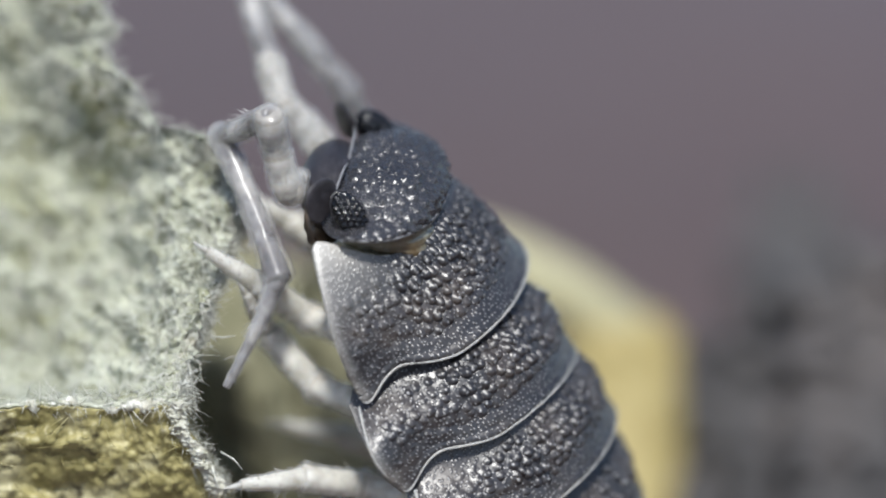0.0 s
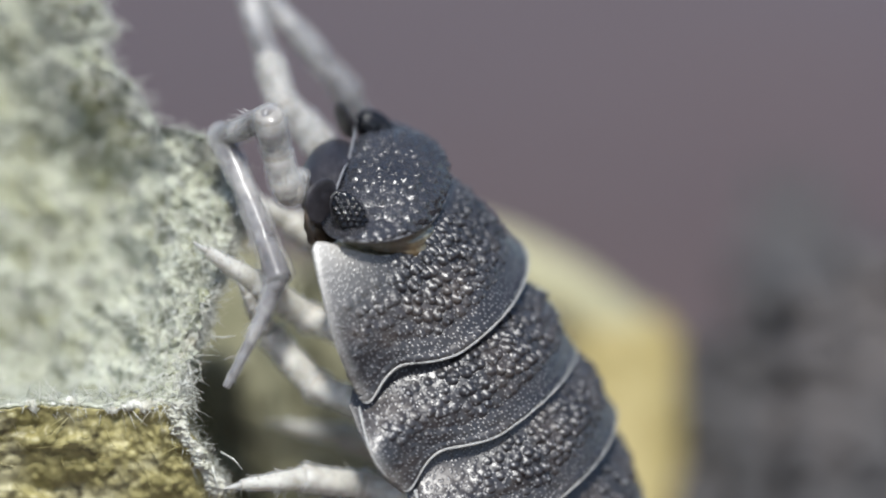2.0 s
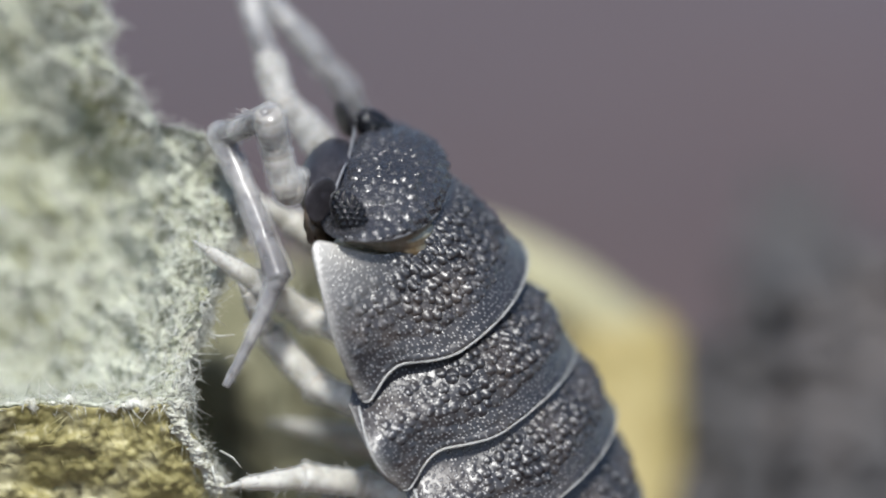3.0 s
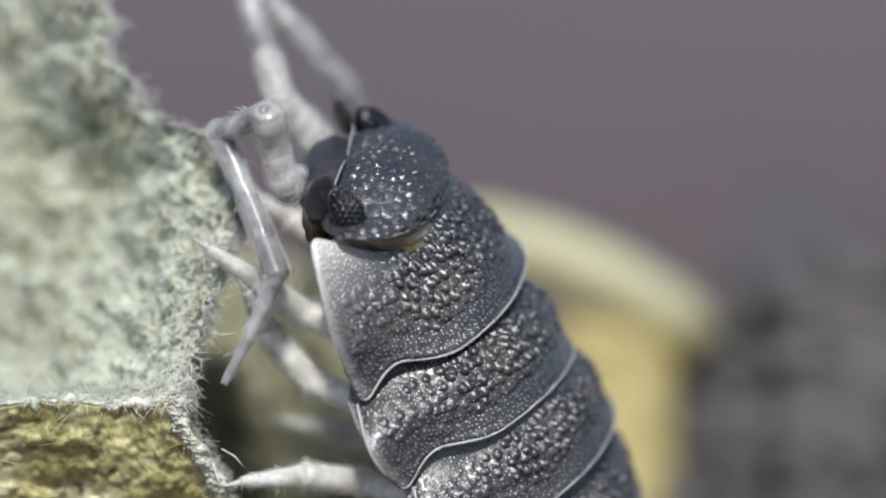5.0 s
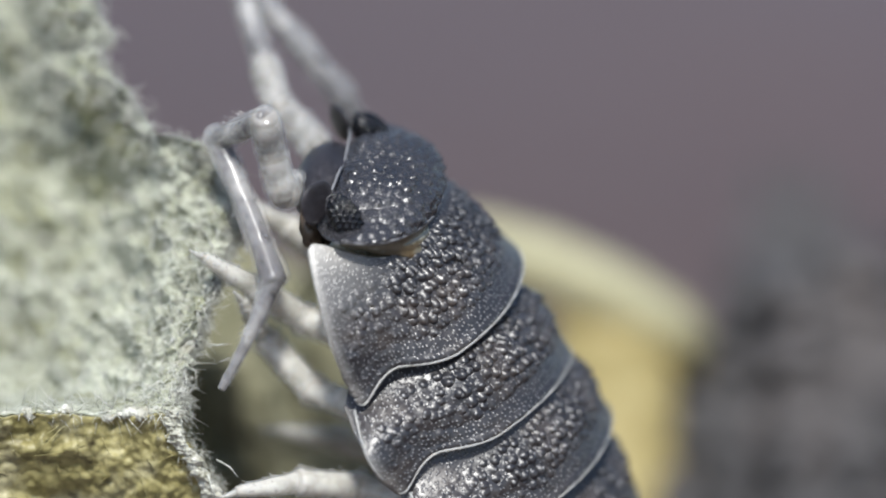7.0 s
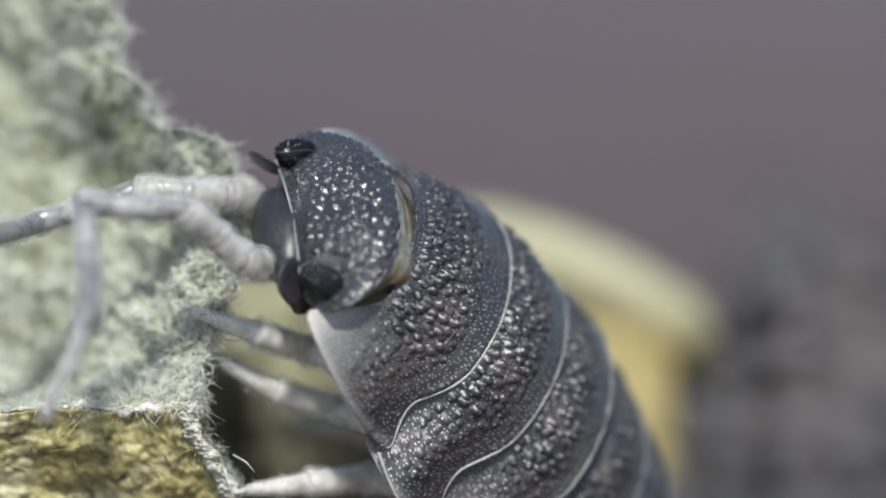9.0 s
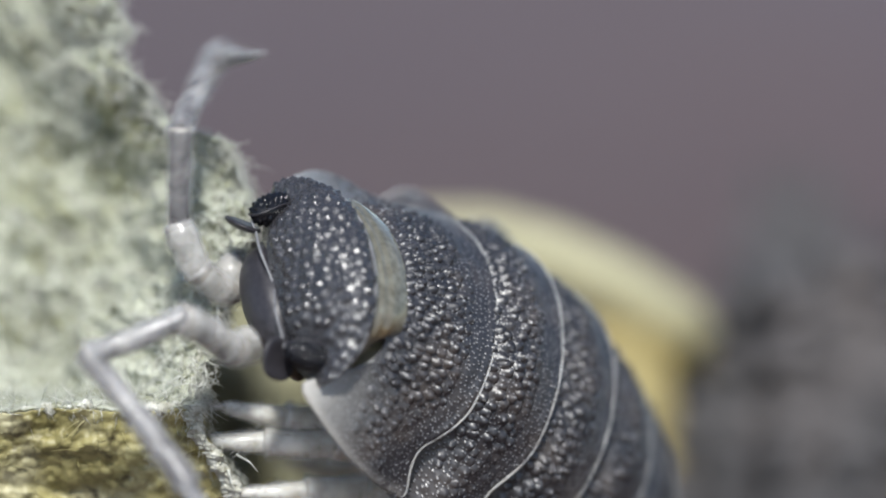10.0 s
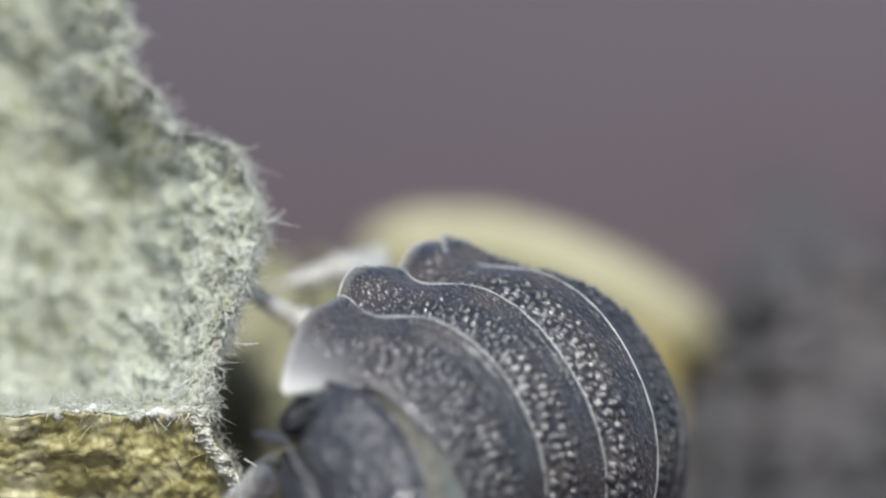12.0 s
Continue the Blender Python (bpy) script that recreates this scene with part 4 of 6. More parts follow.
    walk(woodlouse["aL"][0], [
        (0, at(5.703, -0.256, -1.406, 18.4, 16.7, 68.7)),
        (2.3, at(5.703, -0.256, -1.406, 18.4, 16.7, 68.7)),
        (3.2, at(5.703, -0.256, -1.406, 18.4, 16.7, 68.7)),
        (4.8, at(5.703, -0.256, -1.406, 18.4, 16.7, 68.7)),
        (5.8, at(5.703, -0.256, -1.406, 18.4, 16.7, 68.7)),
        (5.95, at(5.703, -0.256, -1.406, 18.4, 16.7, 68.7)),
        (6.2, at(5.703, -0.256, -1.406, 18.4, 16.7, 68.7)),
        (6.5, at(5.703, -0.256, -1.406, 18.4, 16.7, 68.7)),
        (7.2, at(5.703, -0.256, -1.406, 18.4, 16.7, 68.7)),
        (8.8, at(5.443, 0.251, -1.493, -16.1, 52.5, 10.4)),
        (9, at(5.442, 0.296, -1.546, -5.0, 27.3, 24.2)),
        (9.2, at(5.400, 0.264, -1.622, -0.2, 25.2, 30.8)),
        (9.5, at(5.325, 0.232, -1.730, 0.2, 22.1, 24.8)),
        (9.8, at(5.002, 0.464, -1.950, 6.0, 15.3, 39.4)),
        (10, at(4.775, 0.633, -2.067, 8.6, 29.4, 44.1)),
        (10.5, at(4.850, 0.441, -2.015, 7.8, 18.4, 61.4)),
        (11, at(4.507, 0.291, -2.237, 12.3, 6.8, 51.3)),
        (11.25, at(4.341, 0.238, -2.336, -15.1, 46.4, 7.6)),
        (11.5, at(4.176, 0.185, -2.434, -81.1, 42.3, -71.9)),
        (12, at(3.497, 0.787, -2.650, -84.1, 54.8, -78.1))])
    walk(woodlouse["aL"][1], [
        (0, at(0.420, 0.000, -0.000, -56.2, -15.7, -79.8)),
        (2.3, at(0.420, 0.000, -0.000, -56.2, -15.7, -79.8)),
        (3.2, at(0.420, 0.000, -0.000, -56.2, -15.7, -79.8)),
        (4.8, at(0.420, 0.000, 0.000, -56.2, -15.7, -79.8)),
        (5.8, at(0.420, 0.000, -0.000, -56.2, -15.7, -79.8)),
        (5.95, at(0.420, 0.000, -0.000, -56.1, -15.6, -80.0)),
        (6.2, at(0.420, -0.000, -0.000, -56.1, -15.7, -80.0)),
        (6.5, at(0.420, 0.000, -0.000, -56.1, -15.7, -80.0)),
        (7.2, at(0.420, -0.000, -0.000, -56.2, -15.7, -79.8)),
        (8.8, at(0.420, -0.000, -0.000, -41.6, -35.1, -24.5)),
        (9, at(0.420, -0.000, 0.000, -53.4, 1.5, -31.0)),
        (9.2, at(0.420, -0.000, -0.000, -55.5, 5.2, -47.2)),
        (9.5, at(0.420, 0.000, 0.000, -57.8, -8.6, -26.3)),
        (9.8, at(0.420, -0.000, 0.000, -60.8, 2.7, -50.6)),
        (10, at(0.420, 0.000, 0.000, -52.0, -11.0, -34.1)),
        (10.5, at(0.420, 0.000, 0.000, -60.7, 5.0, -51.5)),
        (11, at(0.420, -0.000, 0.000, -69.5, 19.5, -66.9)),
        (11.5, at(0.420, 0.000, -0.000, -31.1, 21.0, 18.8)),
        (12, at(0.420, -0.000, -0.000, -31.4, 29.1, 17.5))])
    walk(woodlouse["aL"][2], [
        (0, at(0.498, -0.436, 0.125, -64.0, -26.8, -55.9)),
        (2.3, at(0.498, -0.436, 0.125, -64.0, -26.8, -55.9)),
        (3.2, at(0.498, -0.436, 0.125, -64.1, -26.7, -55.8)),
        (4.8, at(0.498, -0.436, 0.125, -64.1, -26.8, -55.8)),
        (5.8, at(0.498, -0.436, 0.125, -64.1, -26.8, -55.8)),
        (5.95, at(0.497, -0.437, 0.124, -64.0, -26.9, -55.9)),
        (6.2, at(0.497, -0.436, 0.125, -64.0, -26.7, -55.9)),
        (6.5, at(0.497, -0.436, 0.125, -64.1, -26.7, -55.8)),
        (7.2, at(0.498, -0.436, 0.125, -64.0, -26.8, -55.9)),
        (8.8, at(0.762, -0.156, 0.265, -64.3, -43.6, -0.1)),
        (9, at(0.814, -0.237, -0.012, -63.3, -1.1, -21.0)),
        (9.2, at(0.731, -0.336, -0.041, -64.4, -3.7, -22.3)),
        (9.5, at(0.828, -0.202, 0.069, -65.4, -1.2, -15.1)),
        (9.8, at(0.712, -0.355, -0.022, -66.4, 11.1, -21.7)),
        (10, at(0.794, -0.253, 0.088, -60.1, -12.0, -27.0)),
        (10.5, at(0.705, -0.359, -0.040, -66.2, 15.7, -35.7)),
        (11, at(0.590, -0.399, -0.153, -72.4, 6.0, -45.9)),
        (11.5, at(0.827, 0.138, -0.165, -45.8, 50.9, 30.6)),
        (12, at(0.804, 0.121, -0.224, -54.0, 53.5, 19.7))])
    walk(woodlouse["aL"][3], [
        (0, at(0.768, -0.835, 0.368, -166.6, 57.6, -173.9)),
        (2.3, at(0.768, -0.835, 0.368, -166.6, 57.6, -173.9)),
        (3.2, at(0.769, -0.835, 0.368, -166.6, 57.6, -173.9)),
        (4.8, at(0.769, -0.835, 0.369, -166.6, 57.6, -173.9)),
        (5.8, at(0.769, -0.835, 0.369, -166.6, 57.7, -173.9)),
        (5.95, at(0.767, -0.836, 0.368, -166.6, 57.6, -173.9)),
        (6.2, at(0.768, -0.836, 0.368, -166.6, 57.6, -173.9)),
        (6.5, at(0.768, -0.835, 0.368, -166.6, 57.6, -173.9)),
        (7.2, at(0.768, -0.835, 0.368, -166.6, 57.6, -173.9)),
        (8, at(0.961, -0.495, 0.502, -26.7, 62.6, -17.2)),
        (8.8, at(1.154, -0.156, 0.637, -24.7, 6.7, 6.3)),
        (9, at(1.318, -0.431, -0.002, -31.2, 40.7, -12.7)),
        (9.2, at(1.230, -0.540, -0.007, -31.4, 32.5, -18.5)),
        (9.5, at(1.349, -0.342, 0.080, -21.9, 25.4, 6.2)),
        (9.8, at(1.204, -0.551, -0.125, -8.9, 32.7, 14.8)),
        (10, at(1.265, -0.493, 0.200, -15.7, 40.5, 3.0)),
        (10.5, at(1.127, -0.662, -0.186, 8.8, 47.5, 13.2)),
        (11, at(0.964, -0.785, -0.210, 11.8, 12.5, 13.0)),
        (11.5, at(1.120, 0.311, -0.584, -25.8, -34.5, 62.7)),
        (11.75, at(1.113, 0.270, -0.620, -22.6, 5.6, 50.8)),
        (12, at(1.106, 0.229, -0.657, -29.1, 45.4, 36.8))])
    walk(woodlouse["aL"][4], [
        (0, at(0.156, -0.900, -0.603, 53.5, -5.6, 70.9)),
        (2.3, at(0.156, -0.900, -0.603, 53.5, -5.6, 70.9)),
        (3.2, at(0.156, -0.900, -0.603, 53.5, -5.6, 70.9)),
        (4.8, at(0.156, -0.900, -0.603, 53.5, -5.7, 70.9)),
        (5.8, at(0.157, -0.900, -0.603, 53.5, -5.7, 70.9)),
        (5.95, at(0.155, -0.901, -0.603, 53.5, -5.6, 71.0)),
        (6.2, at(0.155, -0.901, -0.603, 53.5, -5.6, 71.0)),
        (6.5, at(0.155, -0.900, -0.603, 53.5, -5.6, 70.9)),
        (7.2, at(0.156, -0.900, -0.603, 53.5, -5.6, 70.9)),
        (8.8, at(2.289, -0.031, 0.503, 21.9, -24.7, 100.2)),
        (9, at(2.168, -0.623, -0.752, 57.0, -14.8, 65.2)),
        (9.2, at(2.150, -0.848, -0.625, 61.6, -24.6, 50.8)),
        (9.5, at(2.382, -0.231, -0.414, 54.9, -24.4, 77.4)),
        (9.8, at(2.139, -0.303, -0.747, 53.4, -21.8, 77.8)),
        (10, at(2.137, -0.446, -0.548, 32.1, -21.4, 93.9)),
        (10.5, at(1.883, -0.484, -1.034, 57.9, -16.2, 26.1)),
        (11, at(2.057, -0.532, -0.459, 62.2, -2.8, 11.3)),
        (11.25, at(1.806, 0.311, -0.196, 26.7, 21.6, 42.4)),
        (11.5, at(1.555, 1.154, 0.067, -2.4, 58.5, 59.6)),
        (11.75, at(1.654, 0.933, -0.705, -5.4, 9.2, 54.7)),
        (12, at(1.753, 0.712, -1.477, -4.5, -40.2, 51.3))])
    walk(woodlouse["aL"][5], [
        (0, at(0.757, 0.839, -0.422, 46.2, 45.2, 62.3)),
        (2.3, at(0.757, 0.839, -0.422, 46.2, 45.2, 62.3)),
        (3.2, at(0.757, 0.839, -0.422, 46.2, 45.2, 62.3)),
        (4.8, at(0.758, 0.839, -0.421, 46.2, 45.2, 62.3)),
        (5.8, at(0.758, 0.839, -0.421, 46.2, 45.2, 62.3)),
        (5.95, at(0.754, 0.839, -0.423, 46.2, 45.2, 62.3)),
        (6.2, at(0.755, 0.839, -0.423, 46.2, 45.2, 62.3)),
        (6.5, at(0.756, 0.839, -0.422, 46.2, 45.2, 62.3)),
        (7.2, at(0.757, 0.839, -0.422, 46.2, 45.2, 62.3)),
        (8.8, at(1.991, 1.623, 1.277, 6.7, -7.2, 66.8)),
        (9, at(2.919, 1.000, -0.280, 32.9, 21.6, 70.2)),
        (9.2, at(3.211, 0.456, 0.146, 29.3, 17.8, 47.7)),
        (9.5, at(2.750, 1.414, 0.350, 38.9, 7.6, 82.8)),
        (9.8, at(2.502, 1.376, -0.060, 42.2, -0.9, 38.0)),
        (10, at(2.020, 1.272, 0.126, 23.6, -33.4, 59.0)),
        (10.5, at(3.479, 0.297, -0.517, 34.1, -11.4, 29.7)),
        (11, at(3.869, -0.170, -0.370, 37.6, 2.8, 20.7)),
        (11.5, at(2.044, 1.988, -1.510, -10.4, -26.3, 77.0)),
        (11.75, at(2.340, 1.902, -0.897, -9.9, 19.6, 69.5)),
        (12, at(2.637, 1.816, -0.284, -21.5, 64.9, 53.6))])
    walk(woodlouse["aR"][0], [
        (0, at(5.501, -1.466, -1.311, -93.6, 25.7, -82.3)),
        (2.3, at(5.501, -1.466, -1.311, -93.6, 25.7, -82.3)),
        (3.2, at(5.501, -1.466, -1.311, -93.6, 25.7, -82.3)),
        (4.8, at(5.501, -1.466, -1.311, -93.5, 25.7, -82.2)),
        (5.8, at(5.501, -1.466, -1.311, -93.5, 25.7, -82.2)),
        (5.95, at(5.501, -1.466, -1.311, -93.7, 25.7, -82.5)),
        (6.2, at(5.501, -1.466, -1.311, -93.6, 25.7, -82.4)),
        (6.5, at(5.501, -1.466, -1.311, -93.6, 25.7, -82.4)),
        (7.2, at(5.501, -1.466, -1.311, -93.6, 25.8, -82.3)),
        (8, at(5.463, -1.223, -1.418, -53.3, 53.9, -33.2)),
        (8.8, at(5.425, -0.980, -1.525, 5.4, 40.2, 33.7)),
        (9.2, at(5.347, -0.995, -1.718, 8.7, 40.2, 32.9)),
        (9.4, at(5.308, -0.997, -1.810, 23.9, 14.3, 60.8)),
        (9.5, at(5.310, -0.911, -1.830, 23.7, 14.3, 57.1)),
        (9.6, at(5.177, -0.918, -1.949, 23.6, -4.8, 53.5)),
        (9.8, at(4.953, -0.754, -2.123, 24.1, 1.0, 43.0)),
        (10, at(4.732, -0.578, -2.282, 30.3, 13.5, 87.1)),
        (10.2, at(4.789, -0.663, -2.190, 27.8, 5.7, 84.0)),
        (10.5, at(4.875, -0.789, -2.051, 21.3, 1.5, 53.4)),
        (11, at(4.331, -0.921, -2.360, 28.2, -14.0, 24.1)),
        (11.25, at(4.206, -0.973, -2.295, -24.0, -46.9, 103.5)),
        (11.5, at(4.080, -1.024, -2.229, -68.7, -8.0, 176.7)),
        (12, at(3.733, -0.421, -2.658, -78.2, 20.9, -166.8))])
    walk(woodlouse["aR"][1], [
        (0, at(0.420, -0.000, 0.000, -19.3, -47.5, 24.8)),
        (2.3, at(0.420, -0.000, 0.000, -19.3, -47.5, 24.8)),
        (3.2, at(0.420, 0.000, 0.000, -19.2, -47.4, 24.7)),
        (4.8, at(0.420, 0.000, 0.000, -19.2, -47.4, 24.8)),
        (5.8, at(0.420, 0.000, 0.000, -19.2, -47.4, 24.8)),
        (5.95, at(0.420, 0.000, 0.000, -19.3, -47.6, 24.7)),
        (6.2, at(0.420, 0.000, 0.000, -19.3, -47.5, 24.8)),
        (6.5, at(0.420, 0.000, 0.000, -19.3, -47.5, 24.8)),
        (7.2, at(0.420, 0.000, -0.000, -19.2, -47.4, 24.6)),
        (8.8, at(0.420, 0.000, 0.000, -27.0, 18.6, -15.6)),
        (9.2, at(0.420, 0.000, 0.000, -25.7, 19.8, -11.2)),
        (9.4, at(0.420, 0.000, 0.000, -30.9, 5.3, -36.3)),
        (9.5, at(0.420, -0.000, 0.000, -31.4, -4.9, -33.4)),
        (9.6, at(0.420, 0.000, 0.000, -42.2, -0.2, -38.8)),
        (9.8, at(0.420, 0.000, 0.000, -41.0, -4.0, -32.0)),
        (10, at(0.420, 0.000, 0.000, -12.1, -1.6, -90.0)),
        (10.2, at(0.420, 0.000, -0.000, -26.8, -12.1, -62.8)),
        (10.35, at(0.420, 0.000, -0.000, -40.2, 27.2, -58.0)),
        (10.5, at(0.420, -0.000, 0.000, -62.5, 66.2, -68.6)),
        (11, at(0.420, 0.000, 0.000, -165.2, 43.9, -166.9)),
        (11.17, at(0.420, 0.000, -0.000, -161.4, 15.8, 152.4)),
        (11.33, at(0.420, 0.000, -0.000, -140.5, -3.5, 112.1)),
        (11.5, at(0.420, 0.000, -0.000, -112.2, -3.7, 67.6)),
        (12, at(0.420, 0.000, 0.000, -104.5, 14.1, 24.2))])
    walk(woodlouse["aR"][2], [
        (0, at(0.702, 0.130, 0.339, 10.6, -30.4, -12.6)),
        (2.3, at(0.702, 0.130, 0.339, 10.6, -30.4, -12.6)),
        (3.2, at(0.703, 0.130, 0.339, 10.6, -30.4, -12.6)),
        (4.8, at(0.703, 0.131, 0.339, 10.5, -30.3, -12.5)),
        (5.8, at(0.703, 0.131, 0.339, 10.6, -30.3, -12.7)),
        (5.95, at(0.702, 0.130, 0.340, 10.6, -30.4, -12.6)),
        (6.2, at(0.702, 0.130, 0.339, 10.6, -30.4, -12.7)),
        (6.5, at(0.702, 0.130, 0.339, 10.6, -30.4, -12.7)),
        (7.2, at(0.703, 0.130, 0.338, 10.6, -30.4, -12.7)),
        (8.8, at(0.840, -0.118, -0.147, -8.7, 33.0, -26.4)),
        (9.2, at(0.845, -0.084, -0.156, -18.3, 52.0, -40.0)),
        (9.4, at(0.789, -0.271, -0.043, -101.2, 55.7, -158.6)),
        (9.45, at(0.796, -0.262, -0.002, -32.7, 37.6, -71.3)),
        (9.5, at(0.803, -0.252, 0.039, -24.6, -10.0, -35.2)),
        (9.55, at(0.791, -0.270, 0.020, -35.9, 9.6, -96.7)),
        (9.6, at(0.779, -0.288, 0.002, -58.7, 8.1, -161.8)),
        (9.8, at(0.809, -0.243, 0.032, -57.9, -10.5, -148.3)),
        (10, at(0.420, -0.460, 0.013, -40.9, -1.5, -128.7)),
        (10.2, at(0.626, -0.400, 0.097, -79.8, 55.9, 168.7)),
        (10.5, at(0.488, -0.173, -0.421, -5.1, 59.4, -77.2)),
        (11, at(0.097, -0.075, -0.319, -104.1, 44.1, -174.3)),
        (11.25, at(0.346, 0.175, -0.145, -86.7, 5.4, 133.5)),
        (11.5, at(0.595, 0.425, 0.029, -45.9, -3.2, 74.4)),
        (12, at(0.827, 0.183, -0.112, -39.6, 17.9, 19.9))])
    walk(woodlouse["aR"][3], [
        (0, at(1.157, 0.028, 0.612, 12.2, -28.8, -14.4)),
        (2.3, at(1.157, 0.028, 0.612, 12.2, -28.8, -14.4)),
        (3.2, at(1.157, 0.029, 0.611, 12.2, -28.8, -14.5)),
        (4.8, at(1.158, 0.029, 0.611, 12.2, -28.8, -14.5)),
        (5.8, at(1.158, 0.028, 0.611, 12.1, -28.8, -14.4)),
        (5.95, at(1.156, 0.028, 0.613, 12.2, -28.9, -14.5)),
        (6.2, at(1.157, 0.028, 0.612, 12.2, -28.9, -14.5)),
        (6.5, at(1.157, 0.028, 0.612, 12.2, -28.9, -14.5)),
        (7.2, at(1.157, 0.028, 0.612, 12.2, -28.8, -14.5)),
        (8.8, at(1.245, -0.319, -0.441, 18.0, 43.7, -0.2)),
        (9.2, at(1.100, -0.298, -0.581, 13.8, 41.7, -5.7)),
        (9.4, at(0.506, -0.382, -0.489, 17.8, -7.7, -15.8)),
        (9.45, at(0.872, -0.470, -0.178, 0.3, 37.1, -69.1)),
        (9.5, at(1.237, -0.559, 0.133, -60.1, 35.9, -155.8)),
        (9.55, at(0.754, -0.507, 0.029, -29.7, 26.7, -85.1)),
        (9.6, at(0.271, -0.456, -0.075, -25.8, -0.5, -29.7)),
        (9.8, at(0.358, -0.522, 0.130, -19.2, -37.9, -35.1)),
        (10, at(0.082, -0.881, 0.027, 41.8, -33.1, -129.8)),
        (10.1, at(0.205, -0.611, -0.162, 14.9, -19.5, -86.0)),
        (10.2, at(0.329, -0.341, -0.351, 4.3, 6.0, -53.1)),
        (10.5, at(0.549, -0.441, -0.886, -41.2, 55.6, -80.3)),
        (11, at(-0.288, -0.114, -0.695, -29.1, 19.3, -32.8)),
        (11.25, at(0.226, 0.415, -0.317, -35.1, 55.8, -97.5)),
        (11.5, at(0.740, 0.943, 0.060, -98.3, 50.9, 149.0)),
        (11.75, at(1.025, 0.651, -0.109, -143.6, 53.1, 70.0)),
        (12, at(1.310, 0.358, -0.278, -160.5, 28.5, 16.1))])
    walk(woodlouse["aR"][4], [
        (0, at(2.133, -0.222, 1.166, 17.4, 48.3, -157.6)),
        (2.3, at(2.133, -0.222, 1.166, 17.4, 48.3, -157.6)),
        (3.2, at(2.133, -0.223, 1.166, 17.4, 48.3, -157.7)),
        (4.8, at(2.134, -0.223, 1.165, 17.4, 48.3, -157.7)),
        (5.8, at(2.134, -0.223, 1.165, 17.4, 48.3, -157.7)),
        (5.95, at(2.131, -0.224, 1.169, 17.4, 48.5, -157.7)),
        (6.2, at(2.132, -0.223, 1.167, 17.4, 48.4, -157.7)),
        (6.5, at(2.132, -0.223, 1.167, 17.4, 48.4, -157.7)),
        (7.2, at(2.133, -0.225, 1.166, 17.4, 48.4, -157.8)),
        (7.73, at(2.114, -0.257, 0.365, 69.5, 44.0, -75.0)),
        (8.27, at(2.096, -0.289, -0.435, 81.3, 9.9, -25.5)),
        (8.8, at(2.077, -0.321, -1.235, 63.5, -21.2, 20.2)),
        (9.2, at(1.954, -0.383, -1.346, 65.8, -24.5, 14.6)),
        (9.27, at(1.837, -0.486, -1.009, 72.7, 12.8, -27.7)),
        (9.33, at(1.719, -0.590, -0.671, 46.6, 43.4, -82.2)),
        (9.4, at(1.602, -0.693, -0.334, -1.9, 35.1, -155.8)),
        (9.45, at(0.995, -0.816, -0.438, 34.5, 22.3, -85.2)),
        (9.5, at(0.388, -0.940, -0.542, 38.7, -11.6, -32.3)),
        (9.55, at(0.829, -0.983, -0.303, 29.2, 7.7, -95.7)),
        (9.6, at(1.270, -1.026, -0.064, 7.4, 7.2, -162.4)),
        (9.8, at(1.101, -1.043, 0.836, 34.1, -47.0, 144.8)),
        (10, at(-0.534, -1.622, 0.655, 3.4, 13.9, 162.7)),
        (10.2, at(1.015, -1.255, -0.470, 19.9, 58.9, -178.5)),
        (10.5, at(0.658, -1.081, -1.835, 74.9, 53.3, -81.9)),
        (11, at(0.624, -0.701, -1.075, 11.7, 10.8, -151.3)),
        (11.17, at(0.455, -0.028, -0.994, 21.3, 33.6, -94.6)),
        (11.33, at(0.287, 0.644, -0.913, 51.0, 35.9, -24.5)),
        (11.5, at(0.118, 1.317, -0.833, 64.7, 14.8, 34.4)),
        (11.75, at(1.200, 0.978, -0.829, 111.7, 47.3, 78.1)),
        (12, at(2.281, 0.638, -0.826, 176.2, 31.7, 139.6))])
